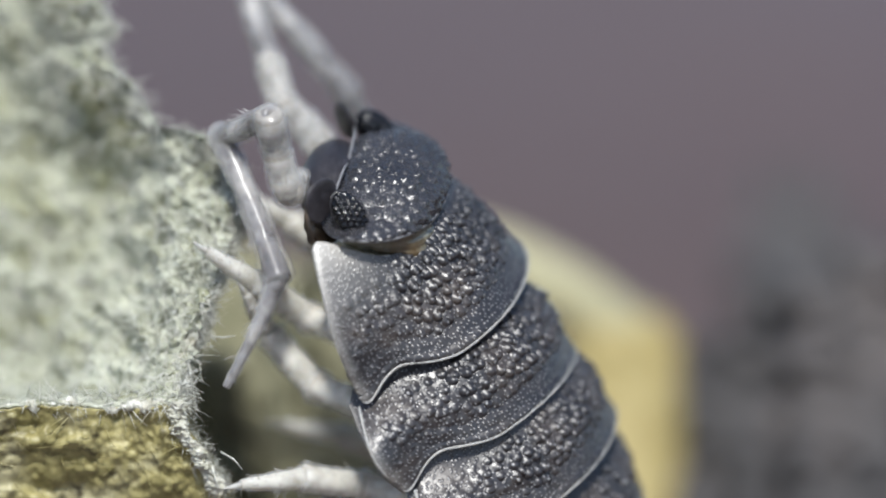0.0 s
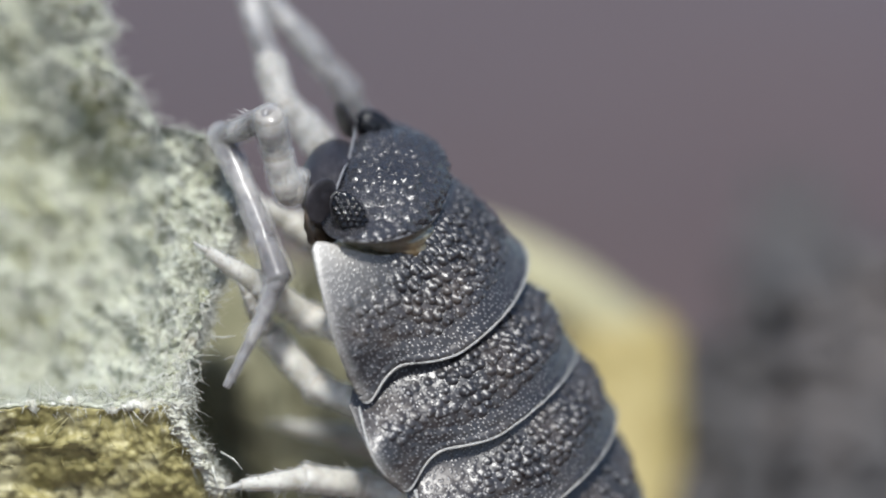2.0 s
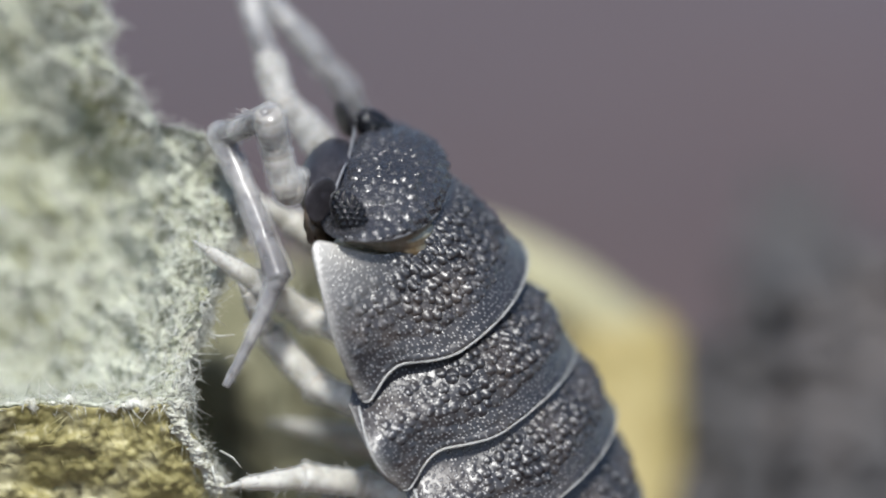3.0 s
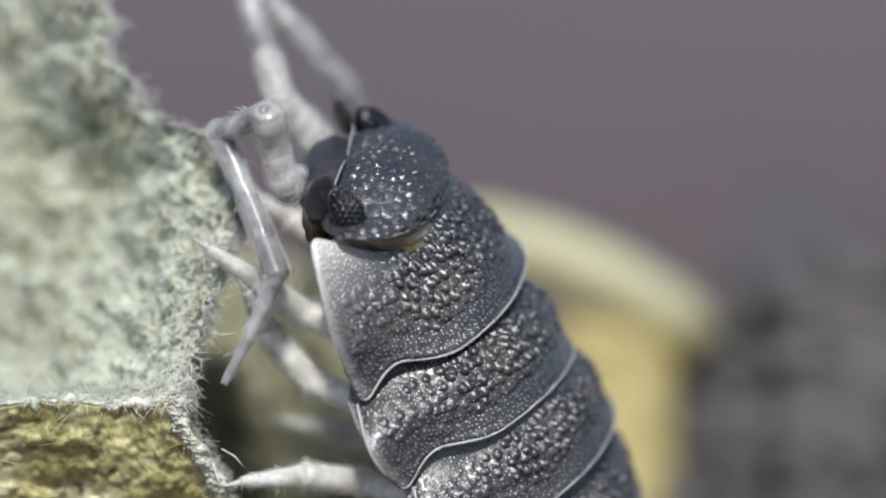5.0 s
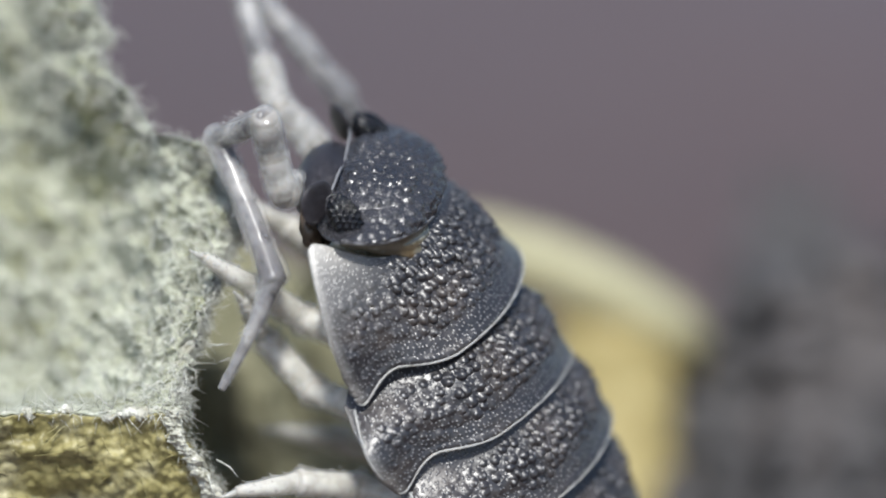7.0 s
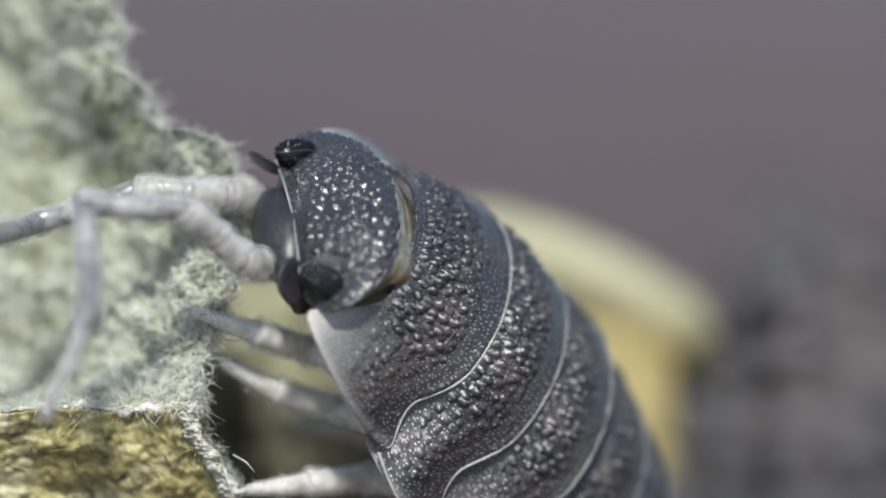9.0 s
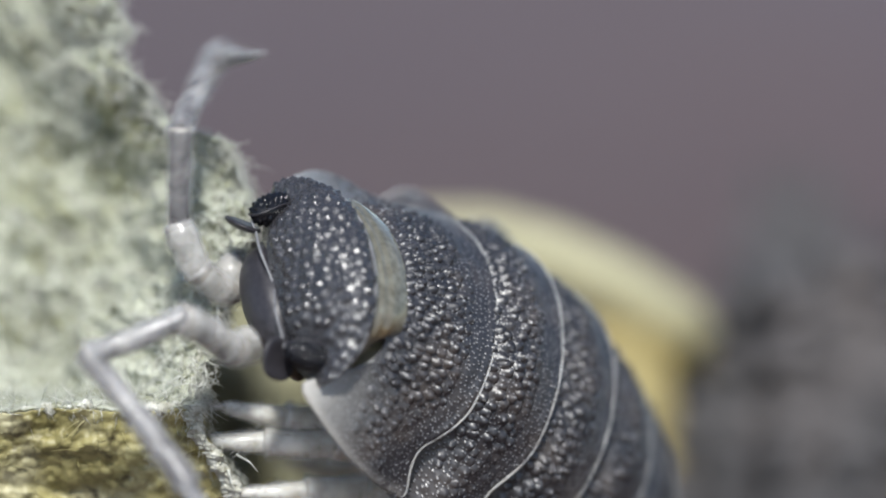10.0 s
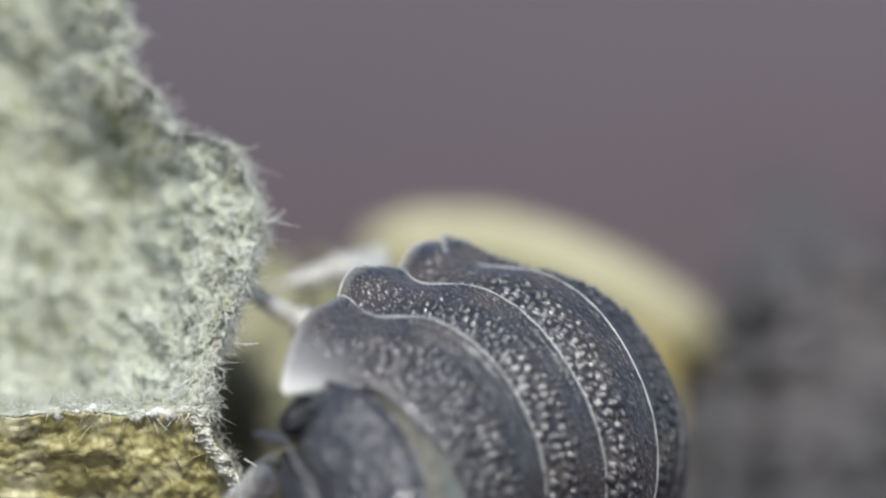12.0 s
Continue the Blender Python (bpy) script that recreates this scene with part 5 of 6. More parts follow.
    walk(woodlouse["aR"][5], [
        (0, at(0.996, -0.690, -0.216, 23.4, 69.2, -151.6)),
        (2.3, at(0.996, -0.690, -0.216, 23.4, 69.2, -151.6)),
        (3.2, at(0.996, -0.690, -0.216, 23.4, 69.2, -151.6)),
        (4.8, at(0.995, -0.690, -0.216, 23.4, 69.1, -151.6)),
        (5.8, at(0.995, -0.690, -0.216, 23.4, 69.1, -151.6)),
        (5.95, at(0.996, -0.690, -0.216, 23.4, 69.3, -151.6)),
        (6.2, at(0.996, -0.690, -0.215, 23.5, 69.1, -151.5)),
        (6.5, at(0.995, -0.690, -0.216, 23.5, 69.1, -151.5)),
        (7.2, at(0.995, -0.690, -0.216, 23.3, 69.1, -151.7)),
        (8.8, at(3.696, 0.274, -0.567, 115.3, 60.3, -132.5)),
        (9.2, at(3.583, 0.041, -0.578, 124.6, 39.0, -120.1)),
        (9.4, at(0.222, -1.314, -1.398, 145.8, -1.4, -51.4)),
        (9.45, at(1.071, -1.611, -0.783, 136.5, 23.0, -92.1)),
        (9.5, at(1.919, -1.908, -0.169, 109.3, 33.3, -144.1)),
        (9.55, at(0.720, -1.745, -0.232, 103.0, -25.1, -157.5)),
        (9.6, at(-0.479, -1.582, -0.295, 145.2, -81.4, 150.9)),
        (9.7, at(-0.204, -0.949, 0.948, 7.7, -53.9, -64.4)),
        (9.8, at(0.071, -0.317, 2.190, 8.2, -11.2, -55.4)),
        (10, at(-2.249, -1.087, 0.210, -18.0, -57.0, -18.5)),
        (10.1, at(-1.094, -1.184, -0.923, 2.0, -20.4, -56.7)),
        (10.2, at(0.061, -1.281, -2.055, -3.2, 18.7, -81.6)),
        (10.5, at(0.814, -2.175, -3.319, -73.6, 44.4, -144.0)),
        (10.75, at(-0.077, -1.875, -2.371, -57.6, 14.3, -90.8)),
        (11, at(-0.969, -1.575, -1.423, -70.9, -16.1, -45.5)),
        (11.25, at(0.313, 0.376, -1.364, -67.2, 39.2, -86.2)),
        (11.5, at(1.594, 2.327, -1.305, -154.2, 60.1, 159.7)),
        (11.75, at(1.338, 1.993, -1.551, 110.6, 70.9, 38.2)),
        (12, at(1.082, 1.658, -1.797, 92.4, 35.9, -8.6))])
    walk(woodlouse["l1"][0], [
        (0, at(4.023, 0.595, -0.831, -95.7, 58.0, -63.5)),
        (2.3, at(4.023, 0.595, -0.831, -95.7, 58.0, -63.5)),
        (3.2, at(4.023, 0.595, -0.829, -95.4, 58.1, -63.0)),
        (4.8, at(4.028, 0.590, -0.842, -98.5, 57.0, -67.5)),
        (5.8, at(4.028, 0.591, -0.841, -98.4, 57.0, -67.2)),
        (5.95, at(4.019, 0.596, -0.822, -93.2, 58.7, -60.1)),
        (6.2, at(4.025, 0.593, -0.832, -96.3, 57.6, -64.6)),
        (6.5, at(4.029, 0.589, -0.844, -98.8, 56.5, -68.2)),
        (7.2, at(4.030, 0.588, -0.847, -99.3, 56.3, -69.0)),
        (8.8, at(3.889, 0.831, -0.740, -94.9, 52.8, -77.2)),
        (9.5, at(3.964, 0.872, -0.799, -108.5, 46.8, -107.3)),
        (10, at(3.792, 1.156, -0.649, -175.5, 49.4, -147.4)),
        (10.5, at(3.296, 0.785, -0.905, -20.9, 27.5, 14.6)),
        (11, at(3.290, 0.723, -0.790, -0.4, 54.7, 18.8)),
        (11.5, at(3.097, 0.712, -1.361, -83.4, 63.5, -74.3)),
        (12, at(2.665, 0.900, -1.372, -92.8, 51.2, -99.5))])
    walk(woodlouse["l1"][1], [
        (0, at(0.950, -0.000, 0.000, -5.3, -55.8, 8.5)),
        (2.3, at(0.950, -0.000, 0.000, -5.3, -55.8, 8.5)),
        (3.2, at(0.950, 0.000, -0.000, -4.9, -55.4, 7.8)),
        (4.8, at(0.950, -0.000, 0.000, -7.2, -59.3, 10.9)),
        (5.8, at(0.950, 0.000, -0.000, -7.4, -59.0, 11.1)),
        (5.95, at(0.950, 0.000, 0.000, -4.4, -52.7, 7.5)),
        (6.2, at(0.950, 0.000, -0.000, -7.2, -56.2, 11.4)),
        (6.5, at(0.950, -0.000, 0.000, -10.3, -59.1, 15.4)),
        (7.2, at(0.950, 0.000, -0.000, -10.9, -59.8, 16.1)),
        (8.8, at(0.950, 0.000, 0.000, -19.6, -54.9, 30.5)),
        (9.5, at(0.950, 0.000, 0.000, -44.4, -57.7, 56.0)),
        (10, at(0.950, 0.000, 0.000, 22.0, -70.4, -23.5)),
        (10.5, at(0.950, -0.000, -0.000, 0.4, 49.3, 0.7)),
        (11, at(0.950, 0.000, -0.000, -1.6, 23.9, -14.0)),
        (11.5, at(0.950, -0.000, 0.000, 5.0, -3.2, -12.9)),
        (12, at(0.950, 0.000, 0.000, -6.1, -10.3, 12.1))])
    walk(woodlouse["l1"][2], [
        (0, at(1.367, 0.062, 0.620, -7.6, -54.2, 12.3)),
        (2.3, at(1.367, 0.062, 0.620, -7.6, -54.2, 12.3)),
        (3.2, at(1.372, 0.058, 0.617, -7.1, -53.8, 11.6)),
        (4.8, at(1.326, 0.072, 0.645, -9.8, -57.5, 14.9)),
        (5.8, at(1.329, 0.074, 0.643, -9.9, -57.2, 15.1)),
        (5.95, at(1.400, 0.059, 0.597, -6.5, -51.2, 11.1)),
        (6.2, at(1.359, 0.083, 0.623, -9.5, -54.4, 15.1)),
        (6.5, at(1.321, 0.102, 0.644, -12.6, -57.2, 19.1)),
        (7.2, at(1.312, 0.105, 0.648, -13.2, -57.8, 19.8)),
        (8.8, at(1.322, 0.219, 0.613, -4.5, -25.8, 7.0)),
        (9.5, at(1.174, 0.332, 0.634, -23.3, -36.1, 27.9)),
        (10, at(1.181, -0.101, 0.706, 32.6, -67.5, -35.1)),
        (10.5, at(1.439, 0.006, -0.569, 4.4, 50.0, 8.0)),
        (11, at(1.616, -0.165, -0.304, -1.5, 23.9, -13.7)),
        (11.5, at(1.680, -0.167, 0.042, 4.9, -3.2, -12.7)),
        (12, at(1.672, 0.154, 0.134, -6.2, -10.2, 12.3))])
    walk(woodlouse["l1"][3], [
        (0, at(1.779, 0.152, 1.204, -6.4, -53.5, 10.3)),
        (2.3, at(1.779, 0.152, 1.204, -6.4, -53.5, 10.3)),
        (3.2, at(1.788, 0.143, 1.198, -5.4, -53.1, 8.8)),
        (4.8, at(1.699, 0.172, 1.253, -7.9, -59.4, 11.8)),
        (5.8, at(1.705, 0.176, 1.248, -8.8, -58.6, 13.3)),
        (5.95, at(1.843, 0.146, 1.158, -6.6, -48.2, 11.4)),
        (6.2, at(1.763, 0.192, 1.209, -11.7, -52.3, 18.9)),
        (6.5, at(1.690, 0.230, 1.249, -17.3, -55.7, 26.5)),
        (7.2, at(1.673, 0.234, 1.258, -18.1, -56.8, 27.4)),
        (8.8, at(1.965, 0.298, 0.926, -4.7, -25.6, 7.4)),
        (9.5, at(1.688, 0.604, 1.058, -54.3, -57.9, 69.2)),
        (10, at(1.406, -0.259, 1.372, 65.9, -85.7, -67.3)),
        (10.5, at(1.897, 0.070, -1.120, 1.5, 49.6, 2.8)),
        (11, at(2.255, -0.322, -0.596, -1.5, 24.0, -13.4)),
        (11.5, at(2.381, -0.325, 0.081, 4.8, -3.1, -12.4)),
        (12, at(2.364, 0.305, 0.261, -6.3, -10.1, 12.5))])
    walk(woodlouse["l2"][0], [
        (0, at(3.288, 0.866, -0.888, -98.3, 57.3, -66.9)),
        (2.3, at(3.288, 0.866, -0.888, -98.3, 57.3, -66.9)),
        (3.2, at(3.288, 0.867, -0.887, -98.0, 57.4, -66.5)),
        (4.8, at(3.286, 0.865, -0.888, -99.2, 57.1, -68.0)),
        (5.8, at(3.286, 0.864, -0.888, -99.3, 57.1, -68.2)),
        (5.95, at(3.289, 0.867, -0.888, -97.8, 57.5, -66.2)),
        (6.2, at(3.286, 0.864, -0.889, -99.5, 57.1, -68.4)),
        (6.5, at(3.283, 0.861, -0.890, -100.8, 56.8, -70.2)),
        (7.2, at(3.282, 0.861, -0.890, -101.0, 56.8, -70.4)),
        (8.8, at(3.072, 0.992, -0.705, -83.7, 56.6, -60.3)),
        (9.5, at(3.130, 1.185, -0.499, -110.4, 41.7, -116.2)),
        (10, at(2.784, 1.127, -0.811, -23.4, 50.2, 4.0)),
        (10.5, at(2.954, 1.019, -0.901, -24.7, 42.1, 7.7)),
        (11, at(2.709, 0.925, -0.663, -3.0, 47.0, 16.1)),
        (11.5, at(2.490, 0.889, -1.106, -53.1, 66.5, -38.5)),
        (12, at(2.131, 0.907, -0.987, -82.1, 69.5, -78.0))])
    walk(woodlouse["l2"][1], [
        (0, at(0.950, -0.000, 0.000, 12.9, -33.5, -21.1)),
        (2.3, at(0.950, -0.000, 0.000, 12.9, -33.5, -21.1)),
        (3.2, at(0.950, 0.000, -0.000, 12.9, -33.3, -21.2)),
        (4.8, at(0.950, 0.000, 0.000, 13.4, -34.2, -21.6)),
        (5.8, at(0.950, 0.000, 0.000, 13.3, -34.3, -21.4)),
        (5.95, at(0.950, 0.000, 0.000, 12.4, -33.1, -20.5)),
        (6.2, at(0.950, 0.000, 0.000, 12.6, -34.2, -20.2)),
        (6.5, at(0.950, 0.000, 0.000, 12.8, -35.2, -20.1)),
        (7.2, at(0.950, 0.000, 0.000, 12.9, -35.4, -20.2)),
        (8.8, at(0.950, 0.000, 0.000, -1.9, -31.1, 3.9)),
        (9.5, at(0.950, 0.000, -0.000, -52.1, -54.0, 61.8)),
        (10, at(0.950, 0.000, 0.000, 0.7, 24.6, 5.2)),
        (10.5, at(0.950, 0.000, -0.000, 0.9, 34.3, 3.2)),
        (11, at(0.950, 0.000, 0.000, -3.9, 30.8, -15.7)),
        (11.5, at(0.950, 0.000, -0.000, 3.7, 9.3, -23.8)),
        (12, at(0.950, 0.000, 0.000, 3.3, -1.2, -9.9))])
    walk(woodlouse["l2"][2], [
        (0, at(1.533, -0.225, 0.414, 28.8, -79.6, -34.7)),
        (2.3, at(1.533, -0.225, 0.414, 28.8, -79.6, -34.7)),
        (3.2, at(1.534, -0.227, 0.412, 28.4, -79.2, -34.6)),
        (4.8, at(1.526, -0.229, 0.422, 35.0, -80.8, -41.2)),
        (5.8, at(1.527, -0.226, 0.422, 34.2, -81.0, -40.2)),
        (5.95, at(1.539, -0.220, 0.410, 24.0, -78.9, -29.4)),
        (6.2, at(1.532, -0.215, 0.422, 27.5, -81.3, -32.1)),
        (6.5, at(1.525, -0.211, 0.432, 32.8, -83.3, -37.0)),
        (7.2, at(1.524, -0.212, 0.434, 34.8, -83.6, -39.0)),
        (8.8, at(1.591, 0.044, 0.387, 2.9, -27.6, -6.1)),
        (9.5, at(1.158, 0.388, 0.607, -42.2, -53.0, 49.0)),
        (10, at(1.629, 0.062, -0.312, 0.6, 24.5, 4.8)),
        (10.5, at(1.569, 0.035, -0.422, 0.7, 34.1, 2.5)),
        (11, at(1.570, -0.174, -0.384, -4.2, 30.5, -16.8)),
        (11.5, at(1.627, -0.299, -0.121, 3.9, 9.1, -24.8)),
        (12, at(1.689, -0.128, 0.016, 3.6, -1.4, -10.8))])
    walk(woodlouse["l2"][3], [
        (0, at(1.640, -0.299, 1.122, 12.0, -72.9, -16.0)),
        (2.3, at(1.640, -0.299, 1.122, 12.0, -72.9, -16.0)),
        (3.2, at(1.645, -0.303, 1.120, 13.3, -72.2, -17.9)),
        (4.8, at(1.613, -0.304, 1.133, 21.8, -76.3, -27.5)),
        (5.8, at(1.613, -0.299, 1.134, 18.0, -76.5, -22.7)),
        (5.95, at(1.659, -0.288, 1.116, 3.6, -70.2, -5.0)),
        (6.2, at(1.623, -0.272, 1.134, -3.0, -74.4, 3.9)),
        (6.5, at(1.592, -0.261, 1.148, -12.1, -78.0, 14.8)),
        (7.2, at(1.587, -0.262, 1.150, -11.9, -79.0, 14.4)),
        (8.8, at(2.225, -0.024, 0.721, 2.2, -41.1, -4.4)),
        (9.5, at(1.443, 0.715, 1.182, -85.6, -55.1, 105.6)),
        (10, at(2.282, 0.117, -0.610, 0.4, 24.1, 3.1)),
        (10.5, at(2.164, 0.061, -0.826, -1.7, 32.5, -6.1)),
        (11, at(2.164, -0.353, -0.749, -4.3, 30.3, -17.4)),
        (11.5, at(2.272, -0.597, -0.236, 3.9, 9.1, -25.4)),
        (12, at(2.396, -0.264, 0.033, 3.8, -1.5, -11.4))])
    walk(woodlouse["l3"][0], [
        (0, at(2.146, 1.151, -0.432, -57.8, 66.8, -14.1)),
        (2.3, at(2.146, 1.151, -0.432, -57.8, 66.8, -14.1)),
        (3.2, at(2.146, 1.151, -0.432, -58.0, 66.9, -14.3)),
        (4.8, at(2.147, 1.156, -0.430, -65.2, 67.6, -22.5)),
        (5.8, at(2.147, 1.155, -0.430, -63.6, 67.5, -20.7)),
        (5.95, at(2.145, 1.145, -0.438, -50.3, 65.6, -5.6)),
        (6.2, at(2.144, 1.147, -0.436, -52.9, 65.9, -8.6)),
        (6.5, at(2.144, 1.149, -0.433, -55.9, 66.4, -12.0)),
        (7.2, at(2.145, 1.150, -0.432, -57.3, 66.5, -13.6)),
        (8.8, at(2.194, 1.233, -0.487, -58.4, 62.9, -26.2)),
        (9.5, at(2.278, 1.229, -0.446, -43.5, 68.5, -14.9)),
        (10, at(2.150, 1.258, -0.503, -28.3, 65.1, -1.8)),
        (10.5, at(2.175, 1.109, -0.507, -57.4, 67.6, -30.8)),
        (11, at(2.109, 1.014, -0.495, -36.3, 77.7, -20.4)),
        (11.5, at(1.777, 0.941, -0.965, -109.6, 73.0, -97.1)),
        (12, at(1.418, 0.864, -0.930, -141.0, 69.1, -136.4))])
    walk(woodlouse["l3"][1], [
        (0, at(0.950, -0.000, 0.000, -4.9, -30.1, 17.3)),
        (2.3, at(0.950, -0.000, 0.000, -4.9, -30.1, 17.3)),
        (3.2, at(0.950, 0.000, 0.000, -4.9, -30.3, 17.1)),
        (4.8, at(0.950, 0.000, 0.000, -6.6, -34.8, 19.3)),
        (5.8, at(0.950, 0.000, 0.000, -6.3, -33.7, 19.1)),
        (5.95, at(0.950, 0.000, 0.000, -3.5, -24.9, 15.8)),
        (6.2, at(0.950, 0.000, -0.000, -4.3, -26.6, 17.5)),
        (6.5, at(0.950, 0.000, 0.000, -5.1, -28.5, 19.0)),
        (7.2, at(0.950, 0.000, 0.000, -5.4, -29.5, 19.5)),
        (8.8, at(0.950, -0.000, 0.000, -5.2, -25.9, 20.5)),
        (9.5, at(0.950, 0.000, 0.000, -3.5, -25.6, 15.2)),
        (10, at(0.950, -0.000, -0.000, -1.1, -12.2, 8.5)),
        (10.5, at(0.950, 0.000, -0.000, -1.7, -22.1, 6.0)),
        (11, at(0.950, 0.000, -0.000, 1.0, -25.1, -3.1)),
        (11.5, at(0.950, 0.000, 0.000, 12.6, -32.2, -26.6)),
        (12, at(0.950, -0.000, 0.000, 10.7, -42.0, -17.6))])
    walk(woodlouse["l3"][2], [
        (0, at(1.569, 0.193, 0.376, -7.2, -19.2, 26.5)),
        (2.3, at(1.569, 0.193, 0.376, -7.2, -19.2, 26.5)),
        (3.2, at(1.569, 0.190, 0.378, -7.2, -19.4, 26.4)),
        (4.8, at(1.532, 0.204, 0.428, -9.3, -23.5, 28.6)),
        (5.8, at(1.540, 0.204, 0.416, -8.9, -22.5, 28.3)),
        (5.95, at(1.604, 0.185, 0.316, -5.3, -14.3, 24.9)),
        (6.2, at(1.590, 0.201, 0.336, -6.2, -15.7, 26.5)),
        (6.5, at(1.573, 0.215, 0.358, -7.1, -17.3, 28.0)),
        (7.2, at(1.566, 0.217, 0.369, -7.5, -18.2, 28.4)),
        (8.8, at(1.582, 0.236, 0.328, -5.1, -19.6, 20.6)),
        (9.5, at(1.603, 0.177, 0.324, -3.3, -10.3, 14.4)),
        (10, at(1.675, 0.108, 0.158, -0.9, -0.2, 6.9)),
        (10.5, at(1.641, 0.073, 0.282, -0.8, -11.5, 2.9)),
        (11, at(1.628, -0.037, 0.318, 1.7, -14.3, -5.0)),
        (11.5, at(1.518, -0.284, 0.400, 12.4, -21.3, -26.1)),
        (12, at(1.481, -0.168, 0.502, 10.6, -31.1, -17.5))])
    walk(woodlouse["l3"][3], [
        (0, at(2.178, 0.497, 0.614, -8.5, -17.8, 31.8)),
        (2.3, at(2.178, 0.497, 0.614, -8.5, -17.8, 31.8)),
        (3.2, at(2.178, 0.492, 0.617, -8.4, -18.2, 31.2)),
        (4.8, at(2.111, 0.520, 0.714, -11.3, -23.7, 35.4)),
        (5.8, at(2.125, 0.520, 0.692, -10.8, -22.2, 35.3)),
        (5.95, at(2.237, 0.479, 0.494, -6.3, -10.5, 29.9)),
        (6.2, at(2.210, 0.510, 0.531, -7.7, -11.7, 33.9)),
        (6.5, at(2.180, 0.537, 0.572, -9.3, -13.2, 37.7)),
        (7.2, at(2.168, 0.542, 0.594, -9.9, -14.4, 38.4)),
        (8.8, at(2.217, 0.475, 0.569, -6.3, -17.1, 25.5)),
        (9.5, at(2.289, 0.354, 0.453, -4.8, -16.2, 21.5)),
        (10, at(2.390, 0.195, 0.160, -1.8, -4.3, 14.0)),
        (10.5, at(2.346, 0.108, 0.426, -2.7, -22.3, 9.3)),
        (11, at(2.323, -0.097, 0.496, 0.8, -26.1, -2.5)),
        (11.5, at(2.120, -0.579, 0.661, 12.4, -33.3, -26.1)),
        (12, at(2.069, -0.354, 0.874, 10.3, -43.1, -16.9))])
    walk(woodlouse["r1"][0], [
        (0, at(3.724, -1.397, -0.502, -46.7, 65.6, -1.5)),
        (2.3, at(3.724, -1.397, -0.502, -46.7, 65.6, -1.5)),
        (3.2, at(3.725, -1.396, -0.503, -46.4, 65.5, -1.1)),
        (4.8, at(3.715, -1.406, -0.497, -50.5, 66.6, -5.7)),
        (5.8, at(3.716, -1.405, -0.497, -50.1, 66.4, -5.3)),
        (5.95, at(3.731, -1.388, -0.507, -43.8, 64.8, 1.8)),
        (6.2, at(3.722, -1.398, -0.500, -47.2, 65.8, -2.0)),
        (6.5, at(3.714, -1.406, -0.495, -50.4, 66.5, -5.6)),
        (7.2, at(3.713, -1.408, -0.495, -51.2, 66.7, -6.5)),
        (8.8, at(3.596, -1.567, -0.537, -116.2, 41.8, -112.2)),
        (9.5, at(3.430, -1.649, -0.892, -119.6, 41.9, -122.7)),
        (10, at(3.078, -1.587, -1.189, -95.7, 31.4, -132.5)),
        (10.5, at(3.009, -1.813, -0.867, -53.0, 21.6, -135.7)),
        (11, at(2.613, -1.626, -1.089, -19.1, 17.7, -156.2)),
        (11.5, at(1.689, -1.670, -0.809, 18.1, 2.0, -167.0)),
        (12, at(1.191, -1.670, -1.341, -16.1, 0.3, -162.5))])
    walk(woodlouse["r1"][1], [
        (0, at(0.950, 0.000, 0.000, 3.0, -19.4, -14.9)),
        (2.3, at(0.950, 0.000, 0.000, 3.0, -19.4, -14.9)),
        (3.2, at(0.950, 0.000, 0.000, 3.0, -19.0, -15.1)),
        (4.8, at(0.950, 0.000, -0.000, 3.4, -22.9, -14.6)),
        (5.8, at(0.950, -0.000, -0.000, 3.3, -22.5, -14.5)),
        (5.95, at(0.950, 0.000, 0.000, 2.6, -16.4, -14.9)),
        (6.2, at(0.950, 0.000, 0.000, 2.8, -19.7, -13.8)),
        (6.5, at(0.950, -0.000, 0.000, 3.0, -22.6, -12.8)),
        (7.2, at(0.950, 0.000, 0.000, 3.1, -23.3, -12.8)),
        (8.8, at(0.950, -0.000, 0.000, -85.7, -56.5, 103.4)),
        (9.5, at(0.950, -0.000, 0.000, -88.7, -52.3, 107.5)),
        (10, at(0.950, 0.000, 0.000, -86.6, -25.5, 115.0)),
        (10.5, at(0.950, 0.000, -0.000, -69.9, 9.6, 128.3)),
        (11, at(0.950, -0.000, 0.000, -56.0, 32.5, 129.3)),
        (11.5, at(0.950, 0.000, 0.000, -45.9, 32.0, 133.9)),
        (12, at(0.950, -0.000, 0.000, -67.0, 8.0, 103.4))])
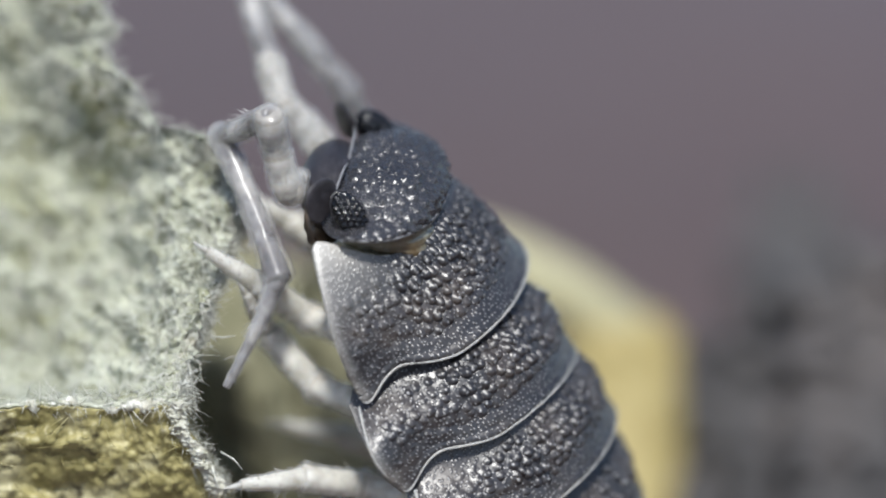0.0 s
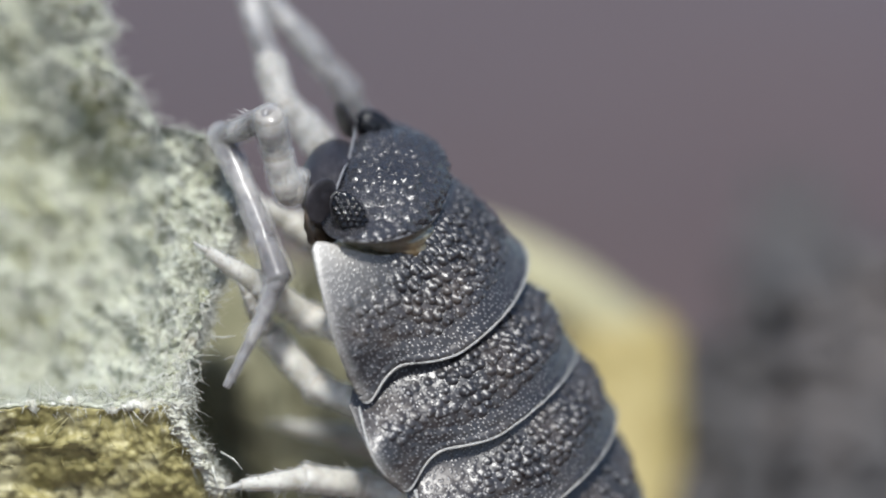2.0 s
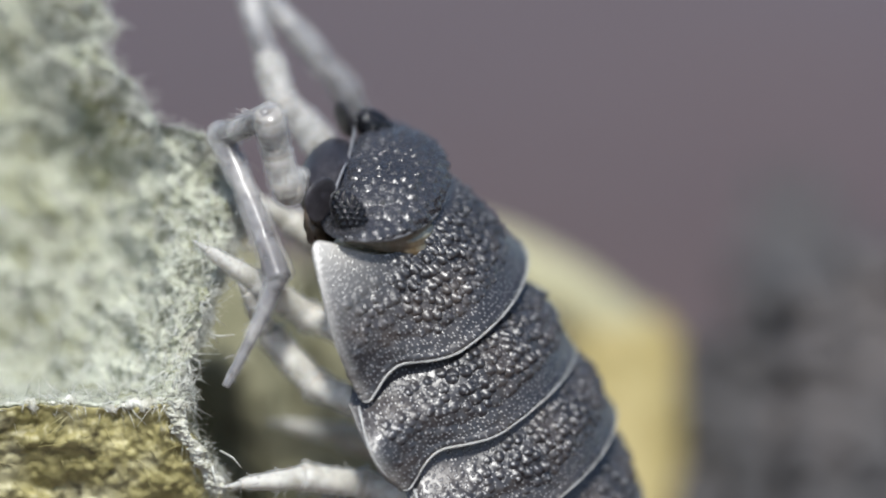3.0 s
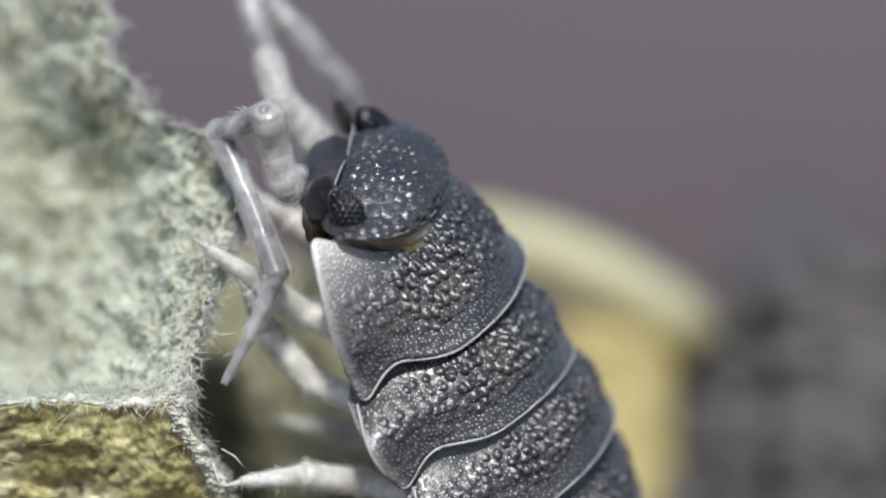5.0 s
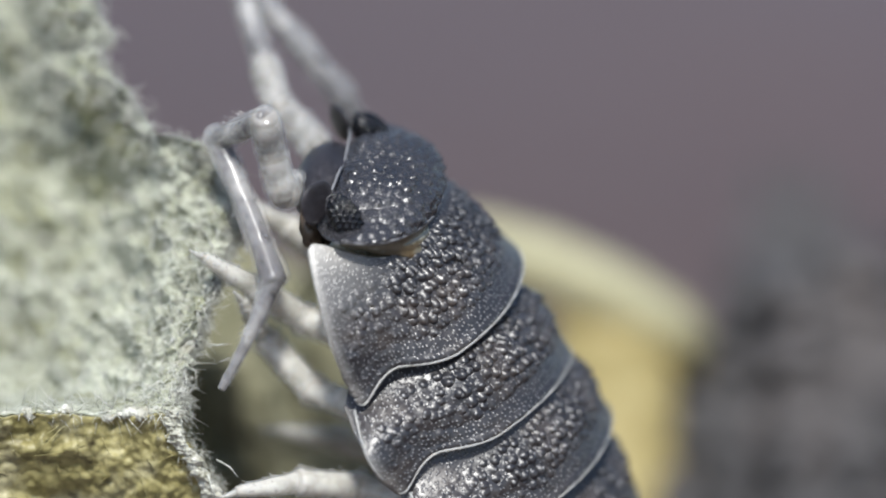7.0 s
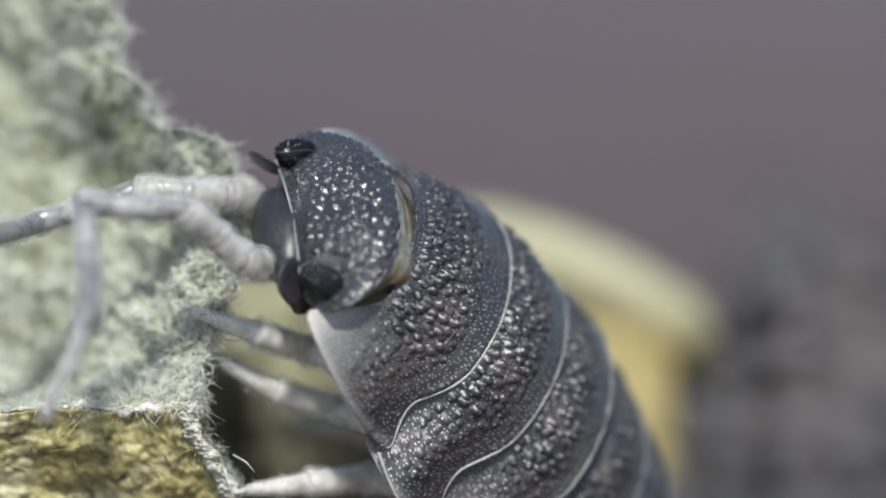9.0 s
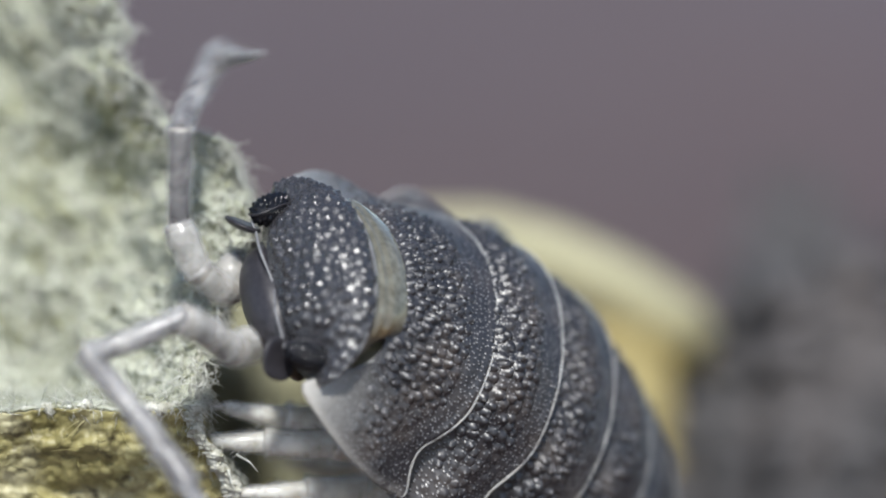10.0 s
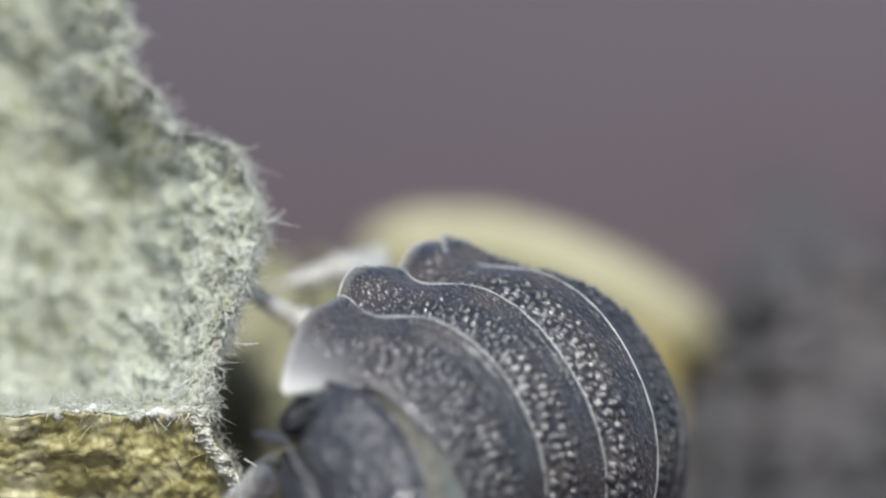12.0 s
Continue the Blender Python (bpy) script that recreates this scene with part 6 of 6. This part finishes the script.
    walk(woodlouse["r1"][2], [
        (0, at(1.634, -0.182, 0.249, 2.0, -29.8, -9.3)),
        (2.3, at(1.634, -0.182, 0.249, 2.0, -29.8, -9.3)),
        (3.2, at(1.634, -0.185, 0.245, 2.0, -29.6, -9.5)),
        (4.8, at(1.619, -0.175, 0.291, 2.2, -33.1, -9.1)),
        (5.8, at(1.621, -0.173, 0.287, 2.2, -32.7, -9.0)),
        (5.95, at(1.645, -0.186, 0.212, 1.6, -27.0, -9.1)),
        (6.2, at(1.636, -0.168, 0.252, 1.7, -29.8, -8.1)),
        (6.5, at(1.625, -0.154, 0.288, 1.8, -32.4, -7.2)),
        (7.2, at(1.622, -0.152, 0.297, 1.8, -33.1, -7.2)),
        (8.8, at(0.854, 0.402, 0.626, -97.3, -58.3, 115.7)),
        (9.5, at(0.812, 0.437, 0.593, -98.8, -53.8, 118.6)),
        (10, at(0.664, 0.614, 0.323, -92.9, -28.6, 124.4)),
        (10.5, at(0.492, 0.581, -0.126, -75.6, 1.9, 126.7)),
        (11, at(0.550, 0.489, -0.403, -64.7, 35.2, 115.8)),
        (11.5, at(0.509, 0.458, -0.398, -54.0, 38.7, 120.8)),
        (12, at(0.777, 0.722, -0.105, -66.4, 13.6, 102.9))])
    walk(woodlouse["r1"][3], [
        (0, at(2.250, -0.284, 0.607, -0.2, -30.1, 1.0)),
        (2.3, at(2.250, -0.284, 0.607, -0.2, -30.1, 1.0)),
        (3.2, at(2.252, -0.289, 0.600, -0.0, -29.9, 0.1)),
        (4.8, at(2.214, -0.271, 0.684, -0.3, -35.9, 1.2)),
        (5.8, at(2.219, -0.267, 0.677, -0.5, -35.0, 2.2)),
        (5.95, at(2.278, -0.288, 0.539, -0.4, -24.8, 2.4)),
        (6.2, at(2.254, -0.256, 0.610, -1.4, -28.4, 6.7)),
        (6.5, at(2.228, -0.230, 0.674, -2.6, -31.8, 10.5)),
        (7.2, at(2.220, -0.227, 0.690, -2.7, -33.0, 10.7)),
        (8.8, at(0.690, 0.743, 1.238, -50.3, -58.5, 58.1)),
        (9.5, at(0.608, 0.810, 1.175, -58.1, -56.6, 66.3)),
        (10, at(0.307, 1.135, 0.668, -84.0, -31.9, 103.2)),
        (10.5, at(0.062, 1.158, -0.149, -78.8, 4.3, 98.0)),
        (11, at(0.294, 1.020, -0.818, -84.3, 36.5, 82.9)),
        (11.5, at(0.221, 0.940, -0.848, -58.5, 44.5, 113.8)),
        (12, at(0.621, 1.404, -0.275, -66.1, 24.8, 101.7))])
    walk(woodlouse["r2"][0], [
        (0, at(2.281, -1.301, -0.630, 85.8, 36.4, 179.1)),
        (2.3, at(2.281, -1.301, -0.630, 85.8, 36.4, 179.1)),
        (3.2, at(2.283, -1.300, -0.630, 85.8, 36.4, 179.1)),
        (4.8, at(2.255, -1.324, -0.639, 86.3, 35.8, -178.8)),
        (5.8, at(2.260, -1.320, -0.637, 86.3, 35.9, -179.1)),
        (5.95, at(2.306, -1.279, -0.622, 85.2, 37.0, 177.0)),
        (6.2, at(2.289, -1.294, -0.627, 85.7, 36.6, 178.4)),
        (6.5, at(2.273, -1.309, -0.632, 86.0, 36.1, 179.8)),
        (7.2, at(2.268, -1.313, -0.634, 86.2, 36.1, -179.8)),
        (8.8, at(1.833, -1.109, -0.641, 74.3, 23.6, 170.7)),
        (9.5, at(1.664, -1.037, -0.828, 71.8, 22.1, 166.0)),
        (10, at(1.227, -0.824, -1.027, 66.8, 18.2, 165.0)),
        (10.5, at(1.141, -0.971, -0.926, 71.2, 20.6, 168.2)),
        (11, at(0.656, -0.664, -1.181, 65.1, 17.4, 158.2)),
        (11.5, at(0.269, -1.458, -0.517, 39.5, 3.1, -177.0)),
        (12, at(-0.446, -2.699, -0.622, -30.2, -3.7, -154.1))])
    walk(woodlouse["r2"][1], [
        (0, at(0.950, -0.000, 0.000, 45.2, -9.6, -90.0)),
        (2.3, at(0.950, -0.000, 0.000, 45.2, -9.6, -90.0)),
        (3.2, at(0.950, 0.000, 0.000, 45.1, -9.4, -90.1)),
        (4.8, at(0.950, -0.000, 0.000, 47.0, -10.3, -92.3)),
        (5.8, at(0.950, 0.000, -0.000, 46.8, -10.3, -91.8)),
        (5.95, at(0.950, 0.000, 0.000, 43.2, -8.9, -87.5)),
        (6.2, at(0.950, 0.000, 0.000, 44.5, -9.9, -88.4)),
        (6.5, at(0.950, -0.000, -0.000, 45.8, -10.8, -89.4)),
        (7.2, at(0.950, 0.000, 0.000, 46.2, -11.0, -89.9)),
        (8.8, at(0.950, 0.000, -0.000, 42.3, 5.4, -106.2)),
        (9.5, at(0.950, 0.000, -0.000, 44.4, 4.8, -104.9)),
        (10, at(0.950, 0.000, -0.000, 45.2, 6.0, -105.6)),
        (10.5, at(0.950, 0.000, 0.000, 44.3, 9.8, -109.2)),
        (11, at(0.950, 0.000, 0.000, 46.8, 13.1, -110.7)),
        (11.5, at(0.950, 0.000, 0.000, -24.7, 48.5, 153.1)),
        (12, at(0.950, 0.000, 0.000, -41.0, 14.3, 141.9))])
    walk(woodlouse["r2"][2], [
        (0, at(0.950, -0.740, 0.124, 44.3, -9.7, -82.1)),
        (2.3, at(0.950, -0.740, 0.124, 44.3, -9.7, -82.1)),
        (3.2, at(0.949, -0.740, 0.123, 44.2, -9.5, -82.2)),
        (4.8, at(0.920, -0.737, 0.134, 46.2, -10.6, -84.2)),
        (5.8, at(0.927, -0.738, 0.134, 45.9, -10.6, -83.8)),
        (5.95, at(0.982, -0.740, 0.115, 42.2, -8.6, -79.7)),
        (6.2, at(0.971, -0.738, 0.129, 43.5, -9.8, -80.5)),
        (6.5, at(0.958, -0.737, 0.141, 44.7, -10.7, -81.4)),
        (7.2, at(0.952, -0.736, 0.144, 45.1, -11.0, -81.8)),
        (8.8, at(0.741, -0.717, -0.070, 43.3, 7.8, -100.0)),
        (9.5, at(0.758, -0.722, -0.062, 45.3, 7.0, -98.6)),
        (10, at(0.750, -0.719, -0.078, 45.9, 10.1, -101.0)),
        (10.5, at(0.707, -0.698, -0.127, 45.2, 14.3, -105.1)),
        (11, at(0.692, -0.683, -0.170, 47.9, 17.4, -106.3)),
        (11.5, at(0.507, 0.224, -0.562, -1.3, 50.0, 178.6)),
        (12, at(0.378, 0.448, -0.186, -43.6, 29.6, 131.3))])
    walk(woodlouse["r2"][3], [
        (0, at(1.047, -1.443, 0.245, 44.8, -14.9, -83.8)),
        (2.3, at(1.047, -1.443, 0.245, 44.8, -14.9, -83.8)),
        (3.2, at(1.046, -1.443, 0.242, 44.8, -14.5, -84.3)),
        (4.8, at(0.991, -1.441, 0.267, 47.3, -17.4, -87.7)),
        (5.8, at(1.004, -1.441, 0.267, 46.9, -17.4, -86.4)),
        (5.95, at(1.109, -1.441, 0.223, 42.1, -12.7, -78.9)),
        (6.2, at(1.088, -1.438, 0.251, 43.2, -16.0, -78.4)),
        (6.5, at(1.064, -1.436, 0.275, 44.4, -19.0, -78.4)),
        (7.2, at(1.053, -1.436, 0.280, 45.0, -19.6, -79.2)),
        (8.8, at(0.617, -1.419, -0.168, 42.8, 4.4, -103.7)),
        (9.5, at(0.651, -1.429, -0.150, 44.9, 3.7, -102.3)),
        (10, at(0.615, -1.414, -0.204, 44.7, 8.6, -106.9)),
        (10.5, at(0.525, -1.371, -0.305, 44.0, 11.7, -109.8)),
        (11, at(0.499, -1.343, -0.385, 46.5, 15.0, -111.2)),
        (11.5, at(0.044, 0.235, -1.114, 14.6, 59.6, -163.9)),
        (12, at(-0.036, 0.918, -0.541, -53.1, 36.4, 115.1))])
    walk(bark, [
        (0, at(0.000, 0.000, 7.800, 78.0, -0.0, 0.0)),
        (2.3, at(0.000, 0.000, 7.800, 78.0, -0.0, 0.0)),
        (3.2, at(-0.006, 0.004, 7.819, 78.0, -0.0, 0.0)),
        (4.8, at(0.013, 0.007, 7.831, 78.0, -0.0, 0.0)),
        (5.8, at(0.000, 0.007, 7.831, 78.0, -0.0, 0.0)),
        (5.95, at(-0.045, -0.019, 7.713, 78.0, -0.0, 0.0)),
        (6.5, at(-0.026, -0.020, 7.706, 78.0, -0.0, 0.0)),
        (7.2, at(-0.051, -0.017, 7.719, 78.0, -0.0, 0.0)),
        (8.8, at(0.128, -0.008, 7.763, 78.0, -0.0, 0.0)),
        (9.5, at(0.159, -0.005, 7.775, 78.0, -0.0, 0.0)),
        (10, at(0.179, -0.007, 7.769, 78.0, -0.0, 0.0)),
        (10.5, at(0.172, -0.007, 7.769, 78.0, -0.0, 0.0)),
        (11, at(0.204, -0.009, 7.756, 78.0, -0.0, 0.0)),
        (11.5, at(0.217, -0.012, 7.744, 78.0, -0.0, 0.0)),
        (12, at(0.268, -0.017, 7.719, 78.0, -0.0, 0.0))])
    walk(straw, [
        (0, at(-0.606, -0.007, 7.769, 78.0, 2.9, -0.6)),
        (3.2, at(-0.606, -0.007, 7.769, 78.0, 2.9, -0.6)),
        (4.8, at(0.000, 0.000, 7.800, 78.0, -0.0, 0.0)),
        (5.8, at(0.000, 0.000, 7.800, 78.0, -0.0, 0.0)),
        (6, at(-0.051, -0.027, 7.675, 78.0, -0.0, 0.0)),
        (7.2, at(-0.077, -0.027, 7.675, 78.0, -0.0, 0.0)),
        (8.8, at(0.000, -0.011, 7.750, 78.0, -0.0, 0.0)),
        (12, at(0.000, -0.016, 7.725, 78.0, -0.0, 0.0))])
    walk(chip, [
        (0, at(0.077, 0.000, 7.800, 78.0, -0.0, 0.0)),
        (3.2, at(0.077, 0.000, 7.800, 78.0, -0.0, 0.0)),
        (4.8, at(0.000, 0.000, 7.800, 78.0, -0.0, 0.0)),
        (12, at(0.000, 0.000, 7.800, 78.0, -0.0, 0.0))])
    shift_soil(soil, (4.9, -4.9, -10.5), 0.16, -0.10)
    shift_soil(soil_far, (6.3, -4.6, -15.0), 0.19, -0.16)


motions()
